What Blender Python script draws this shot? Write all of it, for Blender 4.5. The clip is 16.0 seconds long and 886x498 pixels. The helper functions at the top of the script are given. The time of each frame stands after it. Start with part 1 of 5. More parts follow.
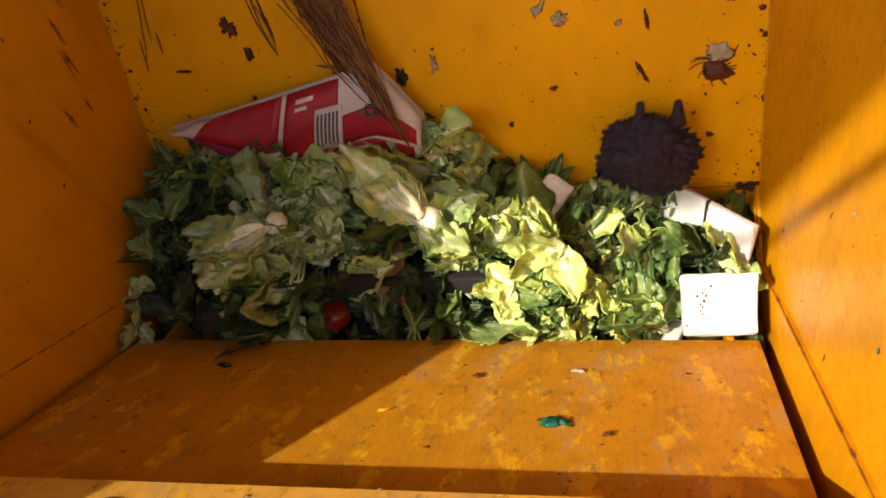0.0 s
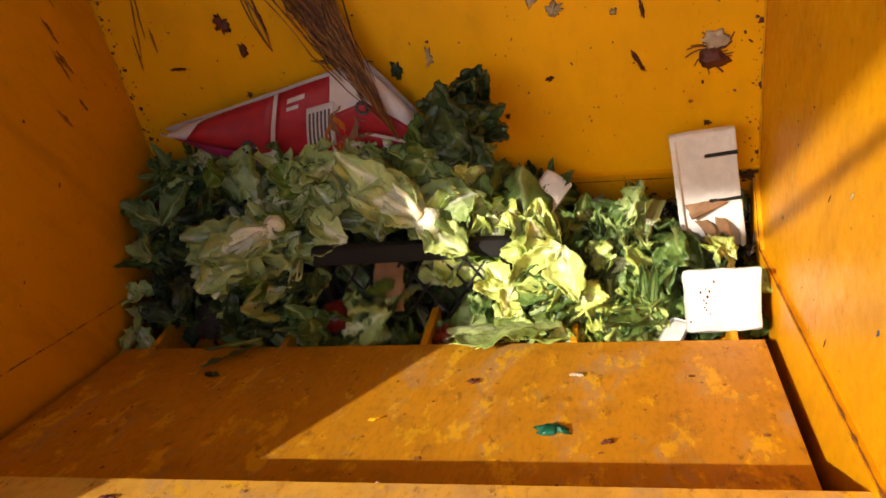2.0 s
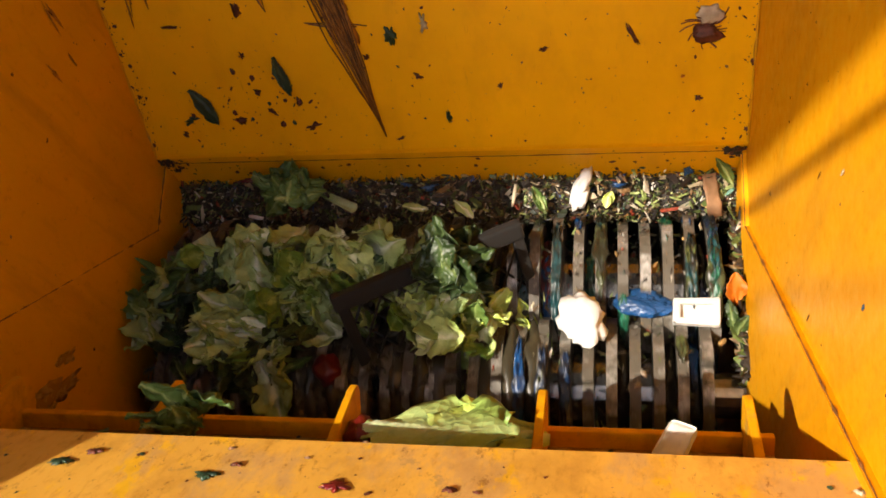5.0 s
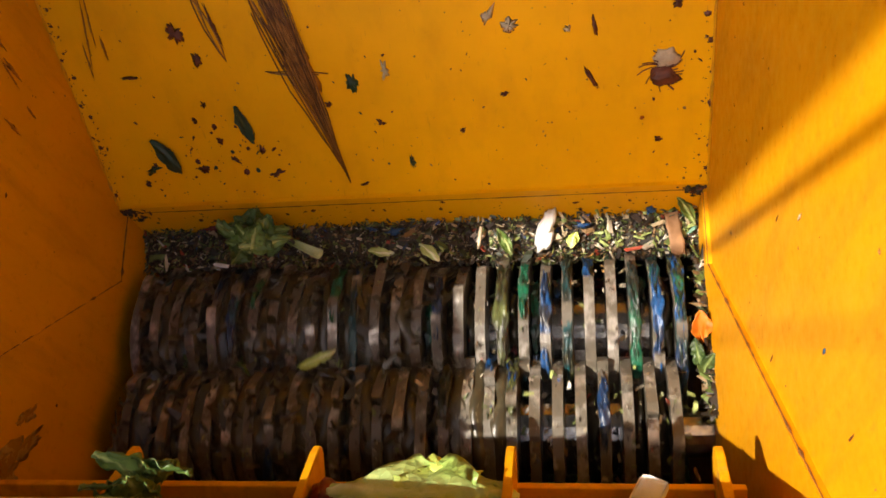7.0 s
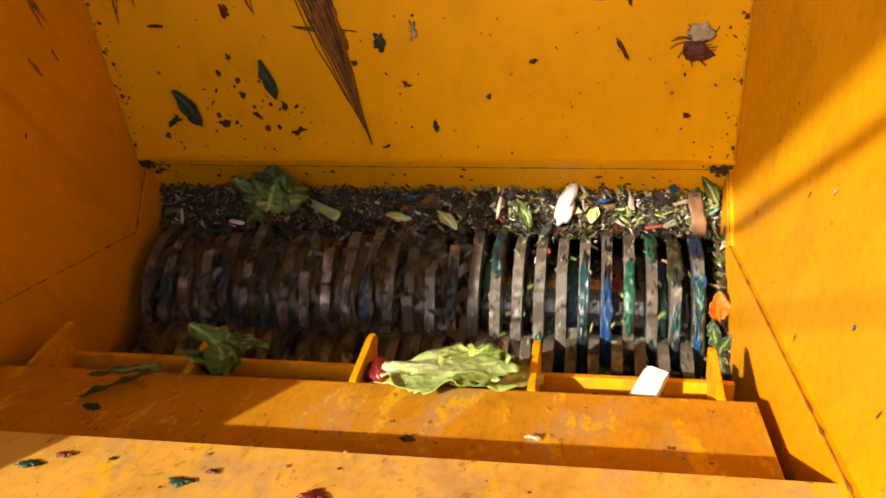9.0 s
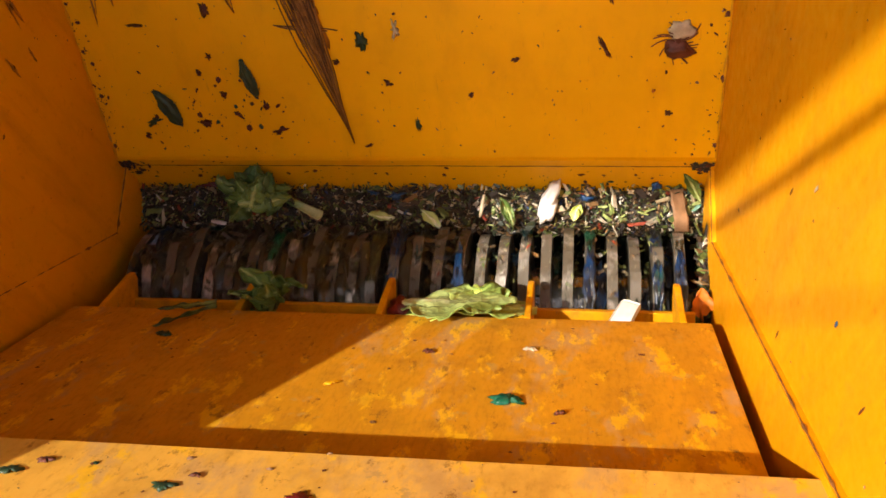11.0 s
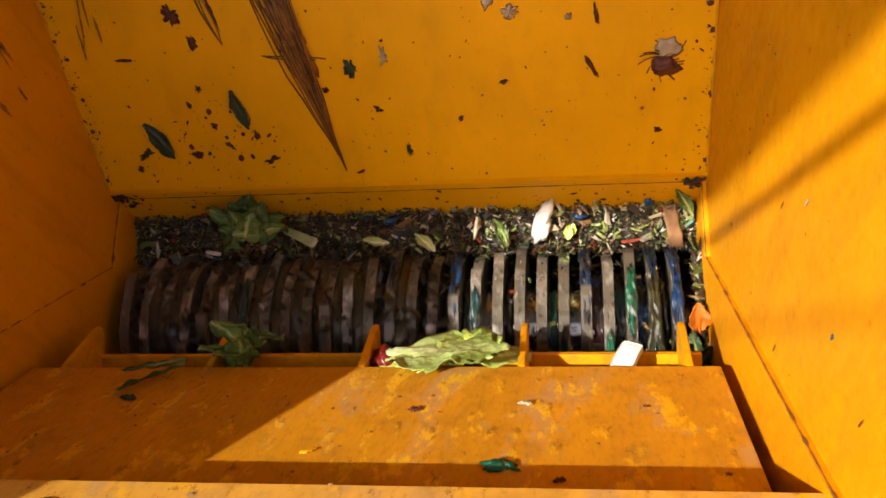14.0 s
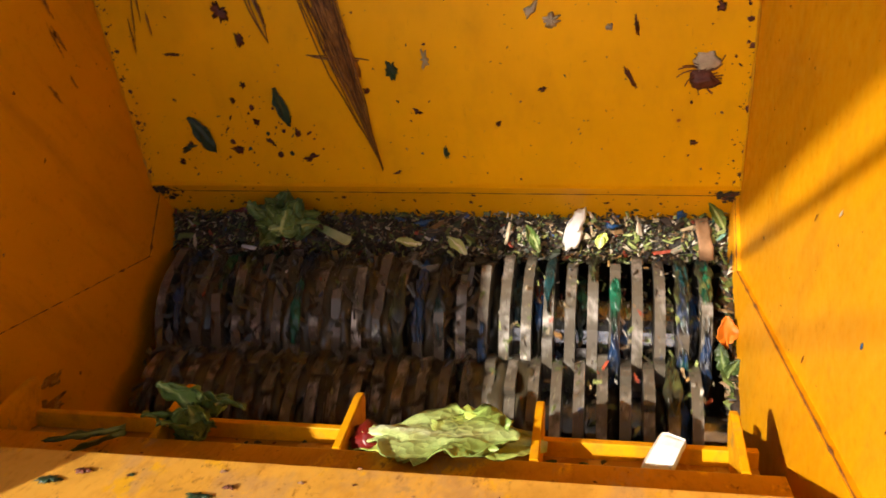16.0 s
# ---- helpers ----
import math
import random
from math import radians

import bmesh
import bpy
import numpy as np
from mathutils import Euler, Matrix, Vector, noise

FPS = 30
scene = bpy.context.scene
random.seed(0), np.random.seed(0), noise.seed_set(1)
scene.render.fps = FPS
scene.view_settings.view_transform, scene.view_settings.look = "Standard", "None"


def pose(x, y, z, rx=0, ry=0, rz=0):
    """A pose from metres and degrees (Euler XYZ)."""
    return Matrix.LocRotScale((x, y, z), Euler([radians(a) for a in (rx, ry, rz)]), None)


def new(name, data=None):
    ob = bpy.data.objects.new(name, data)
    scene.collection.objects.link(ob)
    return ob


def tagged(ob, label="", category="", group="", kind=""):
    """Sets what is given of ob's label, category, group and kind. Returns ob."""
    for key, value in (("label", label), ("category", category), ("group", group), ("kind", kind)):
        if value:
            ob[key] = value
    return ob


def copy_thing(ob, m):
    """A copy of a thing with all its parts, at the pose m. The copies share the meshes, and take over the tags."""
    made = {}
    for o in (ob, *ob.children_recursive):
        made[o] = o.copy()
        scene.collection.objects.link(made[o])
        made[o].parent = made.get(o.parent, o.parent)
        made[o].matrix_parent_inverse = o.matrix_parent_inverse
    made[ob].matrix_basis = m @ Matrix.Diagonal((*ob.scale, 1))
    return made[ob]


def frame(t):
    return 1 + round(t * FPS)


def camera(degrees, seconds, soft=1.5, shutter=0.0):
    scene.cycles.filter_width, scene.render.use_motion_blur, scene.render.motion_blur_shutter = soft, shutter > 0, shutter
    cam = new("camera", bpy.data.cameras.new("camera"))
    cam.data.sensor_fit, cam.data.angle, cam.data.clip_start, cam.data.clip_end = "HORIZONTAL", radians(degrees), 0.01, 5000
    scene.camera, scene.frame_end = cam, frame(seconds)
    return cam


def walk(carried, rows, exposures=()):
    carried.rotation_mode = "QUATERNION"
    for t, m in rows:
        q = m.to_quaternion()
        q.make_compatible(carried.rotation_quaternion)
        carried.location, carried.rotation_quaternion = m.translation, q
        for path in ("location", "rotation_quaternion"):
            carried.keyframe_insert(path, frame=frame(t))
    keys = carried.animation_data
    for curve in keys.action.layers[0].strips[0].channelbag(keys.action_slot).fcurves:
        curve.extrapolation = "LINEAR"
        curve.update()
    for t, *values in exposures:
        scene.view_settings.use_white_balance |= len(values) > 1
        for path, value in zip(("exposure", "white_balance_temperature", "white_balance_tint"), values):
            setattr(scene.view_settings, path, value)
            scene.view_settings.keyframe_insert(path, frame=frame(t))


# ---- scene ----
# camera: hand-held above the front rim of the hopper
PATH = [
    (0, 0.3699, -0.7658, 1.7243, 27.755, 11.142, 4.470),
    (0.5, 0.3758, -0.7652, 1.7171, 28.335, 11.326, 4.282),
    (1, 0.3783, -0.7668, 1.7046, 28.111, 11.112, 4.569),
    (1.5, 0.3752, -0.7751, 1.7018, 27.650, 10.988, 4.734),
    (2, 0.3791, -0.7702, 1.7097, 27.558, 11.855, 3.704),
    (2.5, 0.3836, -0.7618, 1.7120, 28.151, 12.529, 2.720),
    (3, 0.3744, -0.7463, 1.7344, 27.937, 12.574, 1.451),
    (3.2, 0.3774, -0.7417, 1.7355, 28.073, 12.697, 1.168),
    (5.3, 0.3650, -0.7840, 1.7120, 25.837, 9.790, 4.802),
    (5.5, 0.3663, -0.7829, 1.7130, 25.922, 9.825, 4.511),
    (6, 0.3715, -0.7681, 1.7302, 26.562, 9.980, 3.480),
    (6.5, 0.3701, -0.7629, 1.7208, 27.380, 9.401, 2.855),
    (7, 0.3710, -0.7621, 1.7223, 27.706, 8.880, 2.453),
    (7.5, 0.3812, -0.7689, 1.7024, 28.156, 8.924, 3.648),
    (8, 0.3673, -0.7722, 1.7215, 27.889, 8.585, 4.532),
    (8.5, 0.3526, -0.7805, 1.7167, 27.692, 8.541, 5.215),
    (9, 0.3506, -0.7817, 1.6955, 27.038, 7.924, 5.542),
    (9.5, 0.3469, -0.7796, 1.6944, 26.759, 7.074, 5.007),
    (12, 0.3517, -0.7764, 1.6951, 26.770, 7.312, 4.196),
    (12.5, 0.3501, -0.7739, 1.6960, 27.596, 7.009, 3.221),
    (13, 0.3496, -0.7717, 1.6930, 28.122, 6.712, 2.773),
    (13.5, 0.3506, -0.7729, 1.6965, 27.958, 7.149, 2.771),
    (14, 0.3532, -0.7728, 1.6981, 27.777, 7.901, 2.775),
    (14.5, 0.3517, -0.7748, 1.7024, 27.872, 8.189, 3.069),
    (15, 0.3510, -0.7764, 1.7016, 28.379, 8.120, 3.375),
    (15.5, 0.3510, -0.7764, 1.7024, 28.731, 8.011, 3.933),
    (16, 0.3450, -0.8020, 1.7100, 29.000, 8.138, 5.827),
]
cam = camera(52.1, 16.0, soft=1.6, shutter=0.5)
walk(cam, [(r[0], pose(*r[1:])) for r in PATH],
     [(t, stops, 6850, 12) for t, stops in ((0, 1.10), (3.2, 1.15), (5.5, 1.42), (7, 1.57), (8.5, 1.56), (9.5, 1.49), (12, 1.34), (13, 1.26), (16, 1.37))])

# ---------------------------------------------------------------- light
SUN = Vector((0.615, 0.40, -1.0)).normalized()      # the way the light travels
world = bpy.data.worlds.new("sky")
scene.world = world
world.use_nodes = True
wn = world.node_tree
sky = wn.nodes.new("ShaderNodeTexSky")
sky.sky_type, sky.sun_disc = "NISHITA", False
sky.dust_density, sky.air_density = 3.0, 1.0
sky.sun_elevation = math.asin(-SUN.z)
sky.sun_rotation = math.atan2(-SUN.x, -SUN.y)
wn.links.new(sky.outputs[0], wn.nodes["Background"].inputs[0])
wn.nodes["Background"].inputs[1].default_value = 0.15
sun_data = bpy.data.lights.new("sun", "SUN")
sun_data.energy, sun_data.angle, sun_data.color = 3.05, radians(0.6), (1.0, 0.93, 0.82)
sun = new("sun", sun_data)
sun.matrix_world = Matrix.Translation((-3, -3, 6)) @ SUN.to_track_quat("-Z", "Y").to_matrix().to_4x4()

# ---------------------------------------------------------------- materials
def nodes_of(name):
    m = bpy.data.materials.new(name)
    m.use_nodes = True
    return m, m.node_tree.nodes, m.node_tree.links, m.node_tree.nodes["Principled BSDF"]


def ramp(n, stops):
    r = n.new("ShaderNodeValToRGB")
    e = r.color_ramp.elements
    while len(e) < len(stops):
        e.new(0.5)
    for el, (p, c) in zip(e, stops):
        el.position = p
        el.color = (*c, 1) if len(c) == 3 else c
    return r


def grey(v):
    return (v, v, v)


def noise_tex(n, l, scale, detail=4.0, rough=0.55, coord=None, stretch=None):
    t = n.new("ShaderNodeTexNoise")
    t.inputs["Scale"].default_value, t.inputs["Detail"].default_value = scale, detail
    t.inputs["Roughness"].default_value = rough
    if coord is not None:
        src = coord
        if stretch:
            mp = n.new("ShaderNodeMapping")
            mp.inputs["Scale"].default_value = stretch
            l.new(coord, mp.inputs["Vector"])
            src = mp.outputs[0]
        l.new(src, t.inputs["Vector"])
    return t.outputs["Fac"]


def mixed(n, l, fac, a, b, mode="MIX"):
    m = n.new("ShaderNodeMix")
    m.data_type, m.blend_type = "RGBA", mode
    for slot, v in ((0, fac), (6, a), (7, b)):
        if hasattr(v, "is_linked"):
            l.new(v, m.inputs[slot])
        elif slot == 0:
            m.inputs[0].default_value = v
        else:
            m.inputs[slot].default_value = (*v, 1)
    return m.outputs[2]


def bumped(n, l, b, height, strength, distance=0.002):
    bp = n.new("ShaderNodeBump")
    bp.inputs["Strength"].default_value, bp.inputs["Distance"].default_value = strength, distance
    l.new(height, bp.inputs["Height"])
    l.new(bp.outputs[0], b.inputs["Normal"])


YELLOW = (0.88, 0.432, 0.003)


def paint(name, base, wear=0.62, grime=0.55, streak=(1, 1, 1), rough=0.38, stain=0.55, scuff=0.0):
    """Sprayed machine enamel with scuffs, grime and small chips."""
    m, n, l, b = nodes_of(name)
    co = n.new("ShaderNodeTexCoord").outputs["Object"]
    big = noise_tex(n, l, 3.0, 5, 0.6, co, streak)
    fine = noise_tex(n, l, 46.0, 6, 0.7, co, streak)
    chip = noise_tex(n, l, 17.0, 8, 0.72, co)
    scr = noise_tex(n, l, 26.0, 3, 0.5, co, (9, 1, 1))
    r1 = ramp(n, [(0.3, tuple(c * 0.86 for c in base)), (0.72, tuple(min(1, c * 1.07) for c in base))])
    l.new(big, r1.inputs[0])
    r2 = ramp(n, [(grime, grey(0)), (grime + 0.2, grey(0.55))])
    l.new(fine, r2.inputs[0])
    c1 = mixed(n, l, r2.outputs[0], r1.outputs[0], (0.36, 0.15, 0.02))
    r3 = ramp(n, [(wear, grey(0)), (wear + 0.035, grey(0.85))])
    l.new(chip, r3.inputs[0])
    c2 = mixed(n, l, r3.outputs[0], c1, (0.46, 0.26, 0.06))
    r4 = ramp(n, [(0.68, grey(0)), (0.78, grey(0.28))])
    l.new(scr, r4.inputs[0])
    c3 = mixed(n, l, r4.outputs[0], c2, (0.30, 0.13, 0.02))
    if scuff:
        sc = noise_tex(n, l, 5.5, 7, 0.70, co, (1.7, 0.7, 1))
        r6 = ramp(n, [(0.53, grey(0)), (0.62, grey(scuff))])
        l.new(sc, r6.inputs[0])
        c3 = mixed(n, l, r6.outputs[0], c3, (0.44, 0.27, 0.13))
        s2 = noise_tex(n, l, 13.0, 7, 0.7, co, (1.4, 0.6, 1))
        r7 = ramp(n, [(0.55, grey(0)), (0.60, grey(0.85))])
        l.new(s2, r7.inputs[0])
        c3 = mixed(n, l, r7.outputs[0], c3, (0.78, 0.41, 0.010))
        s3 = noise_tex(n, l, 24.0, 8, 0.75, co, (1.5, 0.7, 1))
        r8 = ramp(n, [(0.58, grey(0)), (0.64, grey(0.75))])
        l.new(s3, r8.inputs[0])
        c3 = mixed(n, l, r8.outputs[0], c3, (0.22, 0.085, 0.012))
    st = noise_tex(n, l, 5.0, 6, 0.65, co, (2.6, 2.6, 0.45))
    r5 = ramp(n, [(0.50, grey(0)), (0.78, grey(stain))])
    l.new(st, r5.inputs[0])
    c3 = mixed(n, l, r5.outputs[0], c3, (0.25, 0.095, 0.012))
    l.new(c3, b.inputs["Base Color"])
    rr = ramp(n, [(0.3, grey(rough - 0.08)), (0.75, grey(rough + 0.22))])
    l.new(fine, rr.inputs[0])
    l.new(rr.outputs[0], b.inputs["Roughness"])
    b.inputs["Specular IOR Level"].default_value = 0.20
    bumped(n, l, b, big, 0.25, 0.006)
    return m


def plain(name, base, rough=0.6, metal=0.0, scale=30.0, spread=0.25, bump=0.3, dist=0.002, sheen=0.0):
    m, n, l, b = nodes_of(name)
    co = n.new("ShaderNodeTexCoord").outputs["Object"]
    f = noise_tex(n, l, scale, 5, 0.6, co)
    g = noise_tex(n, l, scale * 0.18, 3, 0.5, co)
    r = ramp(n, [(0.25, tuple(c * (1 - spread) for c in base)), (0.75, tuple(min(1, c * (1 + spread)) for c in base))])
    l.new(f, r.inputs[0])
    q = ramp(n, [(0.3, grey(0.75)), (0.7, grey(1.0))])
    l.new(g, q.inputs[0])
    l.new(mixed(n, l, 1.0, r.outputs[0], q.outputs[0], "MULTIPLY"), b.inputs["Base Color"])
    b.inputs["Roughness"].default_value, b.inputs["Metallic"].default_value = rough, metal
    bumped(n, l, b, f, bump, dist)
    return m


def gunked(name, bare, gunk, metal=0.55, lo=0.36, hi=0.50, rough=0.34):
    """Bare worn steel under patches of dark wet pulp, with pale specks."""
    m, n, l, b = nodes_of(name)
    co = n.new("ShaderNodeTexCoord").outputs["Object"]
    rnd = n.new("ShaderNodeObjectInfo").outputs["Random"]
    sh = n.new("ShaderNodeVectorMath")
    sh.operation = "ADD"
    l.new(co, sh.inputs[0])
    l.new(rnd, sh.inputs[1])
    co = sh.outputs[0]
    a = noise_tex(n, l, 16.0, 7, 0.7, co)
    f = noise_tex(n, l, 90.0, 4, 0.6, co)
    r1 = ramp(n, [(0.25, tuple(c * 0.6 for c in bare)), (0.75, bare)])
    l.new(f, r1.inputs[0])
    r2 = ramp(n, [(lo, grey(0)), (hi, grey(0.92))])
    l.new(a, r2.inputs[0])
    c1 = mixed(n, l, r2.outputs[0], r1.outputs[0], gunk)
    sp = noise_tex(n, l, 130.0, 2, 0.5, co)
    r3 = ramp(n, [(0.70, grey(0)), (0.74, grey(0.9))])
    l.new(sp, r3.inputs[0])
    c2 = mixed(n, l, r3.outputs[0], c1, (0.42, 0.38, 0.24))
    l.new(c2, b.inputs["Base Color"])
    r4 = ramp(n, [(lo, grey(metal)), (hi, grey(0.0))])
    l.new(a, r4.inputs[0])
    l.new(r4.outputs[0], b.inputs["Metallic"])
    b.inputs["Roughness"].default_value = rough
    bumped(n, l, b, a, 0.5, 0.004)
    return m


def leafy(name, stem, body, dark, rough=0.45):
    """Leaf tissue, pale at the stem and rib, greener towards the rim, differing from leaf to leaf."""
    m, n, l, b = nodes_of(name)
    at = n.new("ShaderNodeAttribute")
    at.attribute_name = "tip"
    co = n.new("ShaderNodeTexCoord").outputs["Object"]
    f = noise_tex(n, l, 38.0, 5, 0.6, co)
    r = ramp(n, [(0.0, stem), (0.20, stem), (0.46, body), (0.72, tuple(0.65 * p + 0.35 * q for p, q in zip(body, dark))), (1.0, dark)])
    add = n.new("ShaderNodeMath")
    add.operation = "MULTIPLY_ADD"
    l.new(f, add.inputs[0])
    add.inputs[1].default_value = 0.34
    sub = n.new("ShaderNodeMath")
    sub.operation = "SUBTRACT"
    l.new(at.outputs["Fac"], sub.inputs[0])
    sub.inputs[1].default_value = 0.17
    l.new(sub.outputs[0], add.inputs[2])
    l.new(add.outputs[0], r.inputs[0])
    inf = n.new("ShaderNodeObjectInfo")
    v = ramp(n, [(0.0, (0.66, 0.70, 0.62)), (0.5, (1.0, 1.0, 0.95)), (1.0, (1.18, 1.14, 0.92))])
    l.new(inf.outputs["Random"], v.inputs[0])
    big = noise_tex(n, l, 22.0, 6, 0.7, co)
    q = ramp(n, [(0.26, (0.62, 0.68, 0.58)), (0.46, (0.97, 0.99, 0.94)), (0.70, (1.14, 1.12, 1.05))])
    l.new(big, q.inputs[0])
    c1 = mixed(n, l, 1.0, r.outputs[0], v.outputs[0], "MULTIPLY")
    spot = noise_tex(n, l, 9.0, 5, 0.6, co)
    q2 = ramp(n, [(0.70, grey(0)), (0.80, grey(0.5))])
    l.new(spot, q2.inputs[0])
    c2 = mixed(n, l, q2.outputs[0], c1, (0.30, 0.20, 0.07))
    l.new(mixed(n, l, 1.0, c2, q.outputs[0], "MULTIPLY"), b.inputs["Base Color"])
    b.inputs["Roughness"].default_value = rough
    b.inputs["Subsurface Weight"].default_value = 0.0
    w = n.new("ShaderNodeTexVoronoi")
    w.inputs["Scale"].default_value = 75.0
    l.new(co, w.inputs["Vector"])
    bumped(n, l, b, w.outputs["Distance"], 0.5, 0.005)
    return m


# side plates: the back's enamel, with bounced orange light and dimness in the colour
M_WALL = paint("yellow_enamel_bounce_toned", (0.71, 0.309, 0.004), wear=0.68, grime=0.58, stain=0.42)
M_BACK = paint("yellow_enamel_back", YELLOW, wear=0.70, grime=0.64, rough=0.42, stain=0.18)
M_RAM = paint("scuffed_yellow_enamel", (0.60, 0.258, 0.010), wear=0.60, grime=0.50, streak=(3.0, 0.8, 1), rough=0.5, scuff=0.6)
M_CHUTE = paint("pale_scuffed_enamel", (0.73, 0.38, 0.055), wear=0.62, grime=0.54, streak=(2.5, 0.8, 1), rough=0.5, scuff=0.5)
M_RIB = paint("worn_yellow_enamel", (0.72, 0.335, 0.006), wear=0.6, grime=0.5, rough=0.4)
# much darker, browner enamel than the other plates
M_NOSE = paint("dark_yellow_enamel", (0.34, 0.15, 0.006), wear=0.5, grime=0.36, rough=0.45, stain=0.9)
M_WELD = plain("rusty_weld", (0.19, 0.072, 0.013), 0.8, 0.0, 80, 0.5, 0.6, 0.003)
M_RUST = plain("rust_film", (0.40, 0.155, 0.012), 0.7, 0.0, 60, 0.4, 0.3, 0.001)
M_STEEL = gunked("worn_cutter_steel", (0.62, 0.58, 0.52), (0.070, 0.056, 0.036), 0.85, 0.345, 0.48, 0.36)
M_PULP = gunked("wet_pulp", (0.115, 0.096, 0.050), (0.036, 0.029, 0.017), 0.0, 0.30, 0.46, 0.30)
M_SPACER = plain("wet_spacer_steel", (0.42, 0.40, 0.37), 0.22, 0.8, 50, 0.5, 0.4, 0.002)
M_CHAMBER = plain("grimy_black_steel", (0.034, 0.027, 0.019), 0.7, 0.0, 25, 0.5, 0.5, 0.004)
M_LETTUCE = leafy("lettuce_tissue", (0.88, 0.89, 0.76), (0.52, 0.61, 0.27), (0.29, 0.40, 0.10))
M_YELLEAF = leafy("yellow_lettuce_tissue", (0.80, 0.80, 0.56), (0.58, 0.66, 0.22), (0.40, 0.50, 0.11))
M_GREEN = leafy("green_leaf_tissue", (0.44, 0.50, 0.22), (0.155, 0.240, 0.060), (0.065, 0.125, 0.028))
M_DARKLEAF = leafy("dark_leaf_tissue", (0.20, 0.25, 0.09), (0.052, 0.086, 0.026), (0.024, 0.045, 0.014), 0.45)
M_STALK = leafy("celery_tissue", (0.62, 0.66, 0.38), (0.40, 0.50, 0.15), (0.14, 0.24, 0.04), 0.35)
M_FOAM = plain("dirty_white_foam", (0.82, 0.81, 0.77), 0.75, 0.0, 60, 0.1, 0.4, 0.001)
M_RED = plain("red_print", (0.42, 0.012, 0.022), 0.5, 0, 40, 0.2, 0.15)
M_CARD = plain("white_carton_board", (0.72, 0.66, 0.60), 0.6, 0, 40, 0.12, 0.2)
M_PINK = plain("magenta_print", (0.45, 0.03, 0.16), 0.5, 0, 40, 0.2, 0.15)
M_INK = plain("grey_print", (0.10, 0.09, 0.09), 0.6, 0, 40, 0.2, 0.1)
M_BOARD = plain("wet_brown_cardboard", (0.30, 0.16, 0.075), 0.75, 0, 35, 0.35, 0.5)
M_CRATE = plain("black_crate_plastic", (0.012, 0.010, 0.008), 0.82, 0, 30, 0.3, 0.2)
M_TOMATO = plain("red_skin", (0.15, 0.008, 0.007), 0.35, 0, 15, 0.3, 0.1)
M_BROWN = plain("brown_pulp", (0.115, 0.024, 0.007), 0.6, 0, 60, 0.5, 0.5)
M_BLUEBAG = plain("blue_bag_film", (0.001, 0.055, 0.16), 0.42, 0, 18, 0.4, 0.8, 0.006)
M_PURPLE = plain("purple_net_bag", (0.024, 0.013, 0.034), 0.7, 0, 90, 0.8, 1.0, 0.006)
M_BLUE = plain("blue_scrap_plastic", (0.010, 0.070, 0.21), 0.35, 0, 30, 0.3, 0.3)
M_TEAL = plain("teal_scrap_plastic", (0.006, 0.105, 0.062), 0.3, 0, 30, 0.35, 0.4)
M_WRAPS = [gunked("wound_" + nm, c, (0.020, 0.017, 0.012), 0.0, lo, lo + 0.12, 0.32) for nm, c, lo in
           (("emerald", (0.008, 0.135, 0.070), 0.46), ("blue", (0.010, 0.080, 0.25), 0.46), ("teal", (0.010, 0.075, 0.085), 0.42), ("red", (0.26, 0.010, 0.018), 0.42), ("olive", (0.12, 0.14, 0.045), 0.40), ("navy", (0.006, 0.035, 0.11), 0.44))]
M_ORANGE = plain("orange_peel", (0.62, 0.17, 0.012), 0.45, 0, 40, 0.25, 0.4)
M_PALE = plain("pale_pulp", (0.52, 0.42, 0.28), 0.6, 0, 50, 0.35, 0.4)
M_DKGREEN = plain("dark_green_scrap", (0.022, 0.050, 0.024), 0.4, 0, 40, 0.4, 0.5)
M_BLOCKER = plain("grey_blocker", (0.19, 0.19, 0.19), 0.6, 0.0, 4, 0.2, 0.2)
M_GROUND = plain("concrete_yard", (0.26, 0.25, 0.23), 0.85, 0, 3, 0.2, 0.3, 0.005)


# ---------------------------------------------------------------- mesh helpers
def mesh_of(name, bm, mats, smooth=False):
    me = bpy.data.meshes.new(name)
    bmesh.ops.recalc_face_normals(bm, faces=bm.faces)
    bm.to_mesh(me)
    bm.free()
    for m in (mats if isinstance(mats, (list, tuple)) else [mats]):
        me.materials.append(m)
    if smooth:
        for p in me.polygons:
            p.use_smooth = True
    return me


def part(name, bm, mat, parent=None, label="", m=None, smooth=False):
    ob = new(name, bm if isinstance(bm, bpy.types.Mesh) else mesh_of(name, bm, mat, smooth))
    if parent is not None:
        ob.parent = parent
    if m is not None:
        ob.matrix_basis = m
    if label:
        ob["label"] = label
    return ob


def empty(name, m=None):
    ob = new(name)
    ob.empty_display_size = 0.1
    if m is not None:
        ob.matrix_basis = m
    return ob


def box(bm, x0, x1, y0, y1, z0, z1, bevel=0.0, mi=0):
    vs = [bm.verts.new((x, y, z)) for x in (x0, x1) for y in (y0, y1) for z in (z0, z1)]
    fs = [bm.faces.new([vs[i] for i in q]) for q in
          ((0, 1, 3, 2), (4, 6, 7, 5), (0, 4, 5, 1), (2, 3, 7, 6), (0, 2, 6, 4), (1, 5, 7, 3))]
    for f in fs:
        f.material_index = mi
    if bevel:
        es = {e for f in fs for e in f.edges}
        r = bmesh.ops.bevel(bm, geom=list(es), offset=bevel, segments=2, affect="EDGES", profile=0.6)
        for f in r["faces"]:
            f.material_index = mi
    return vs


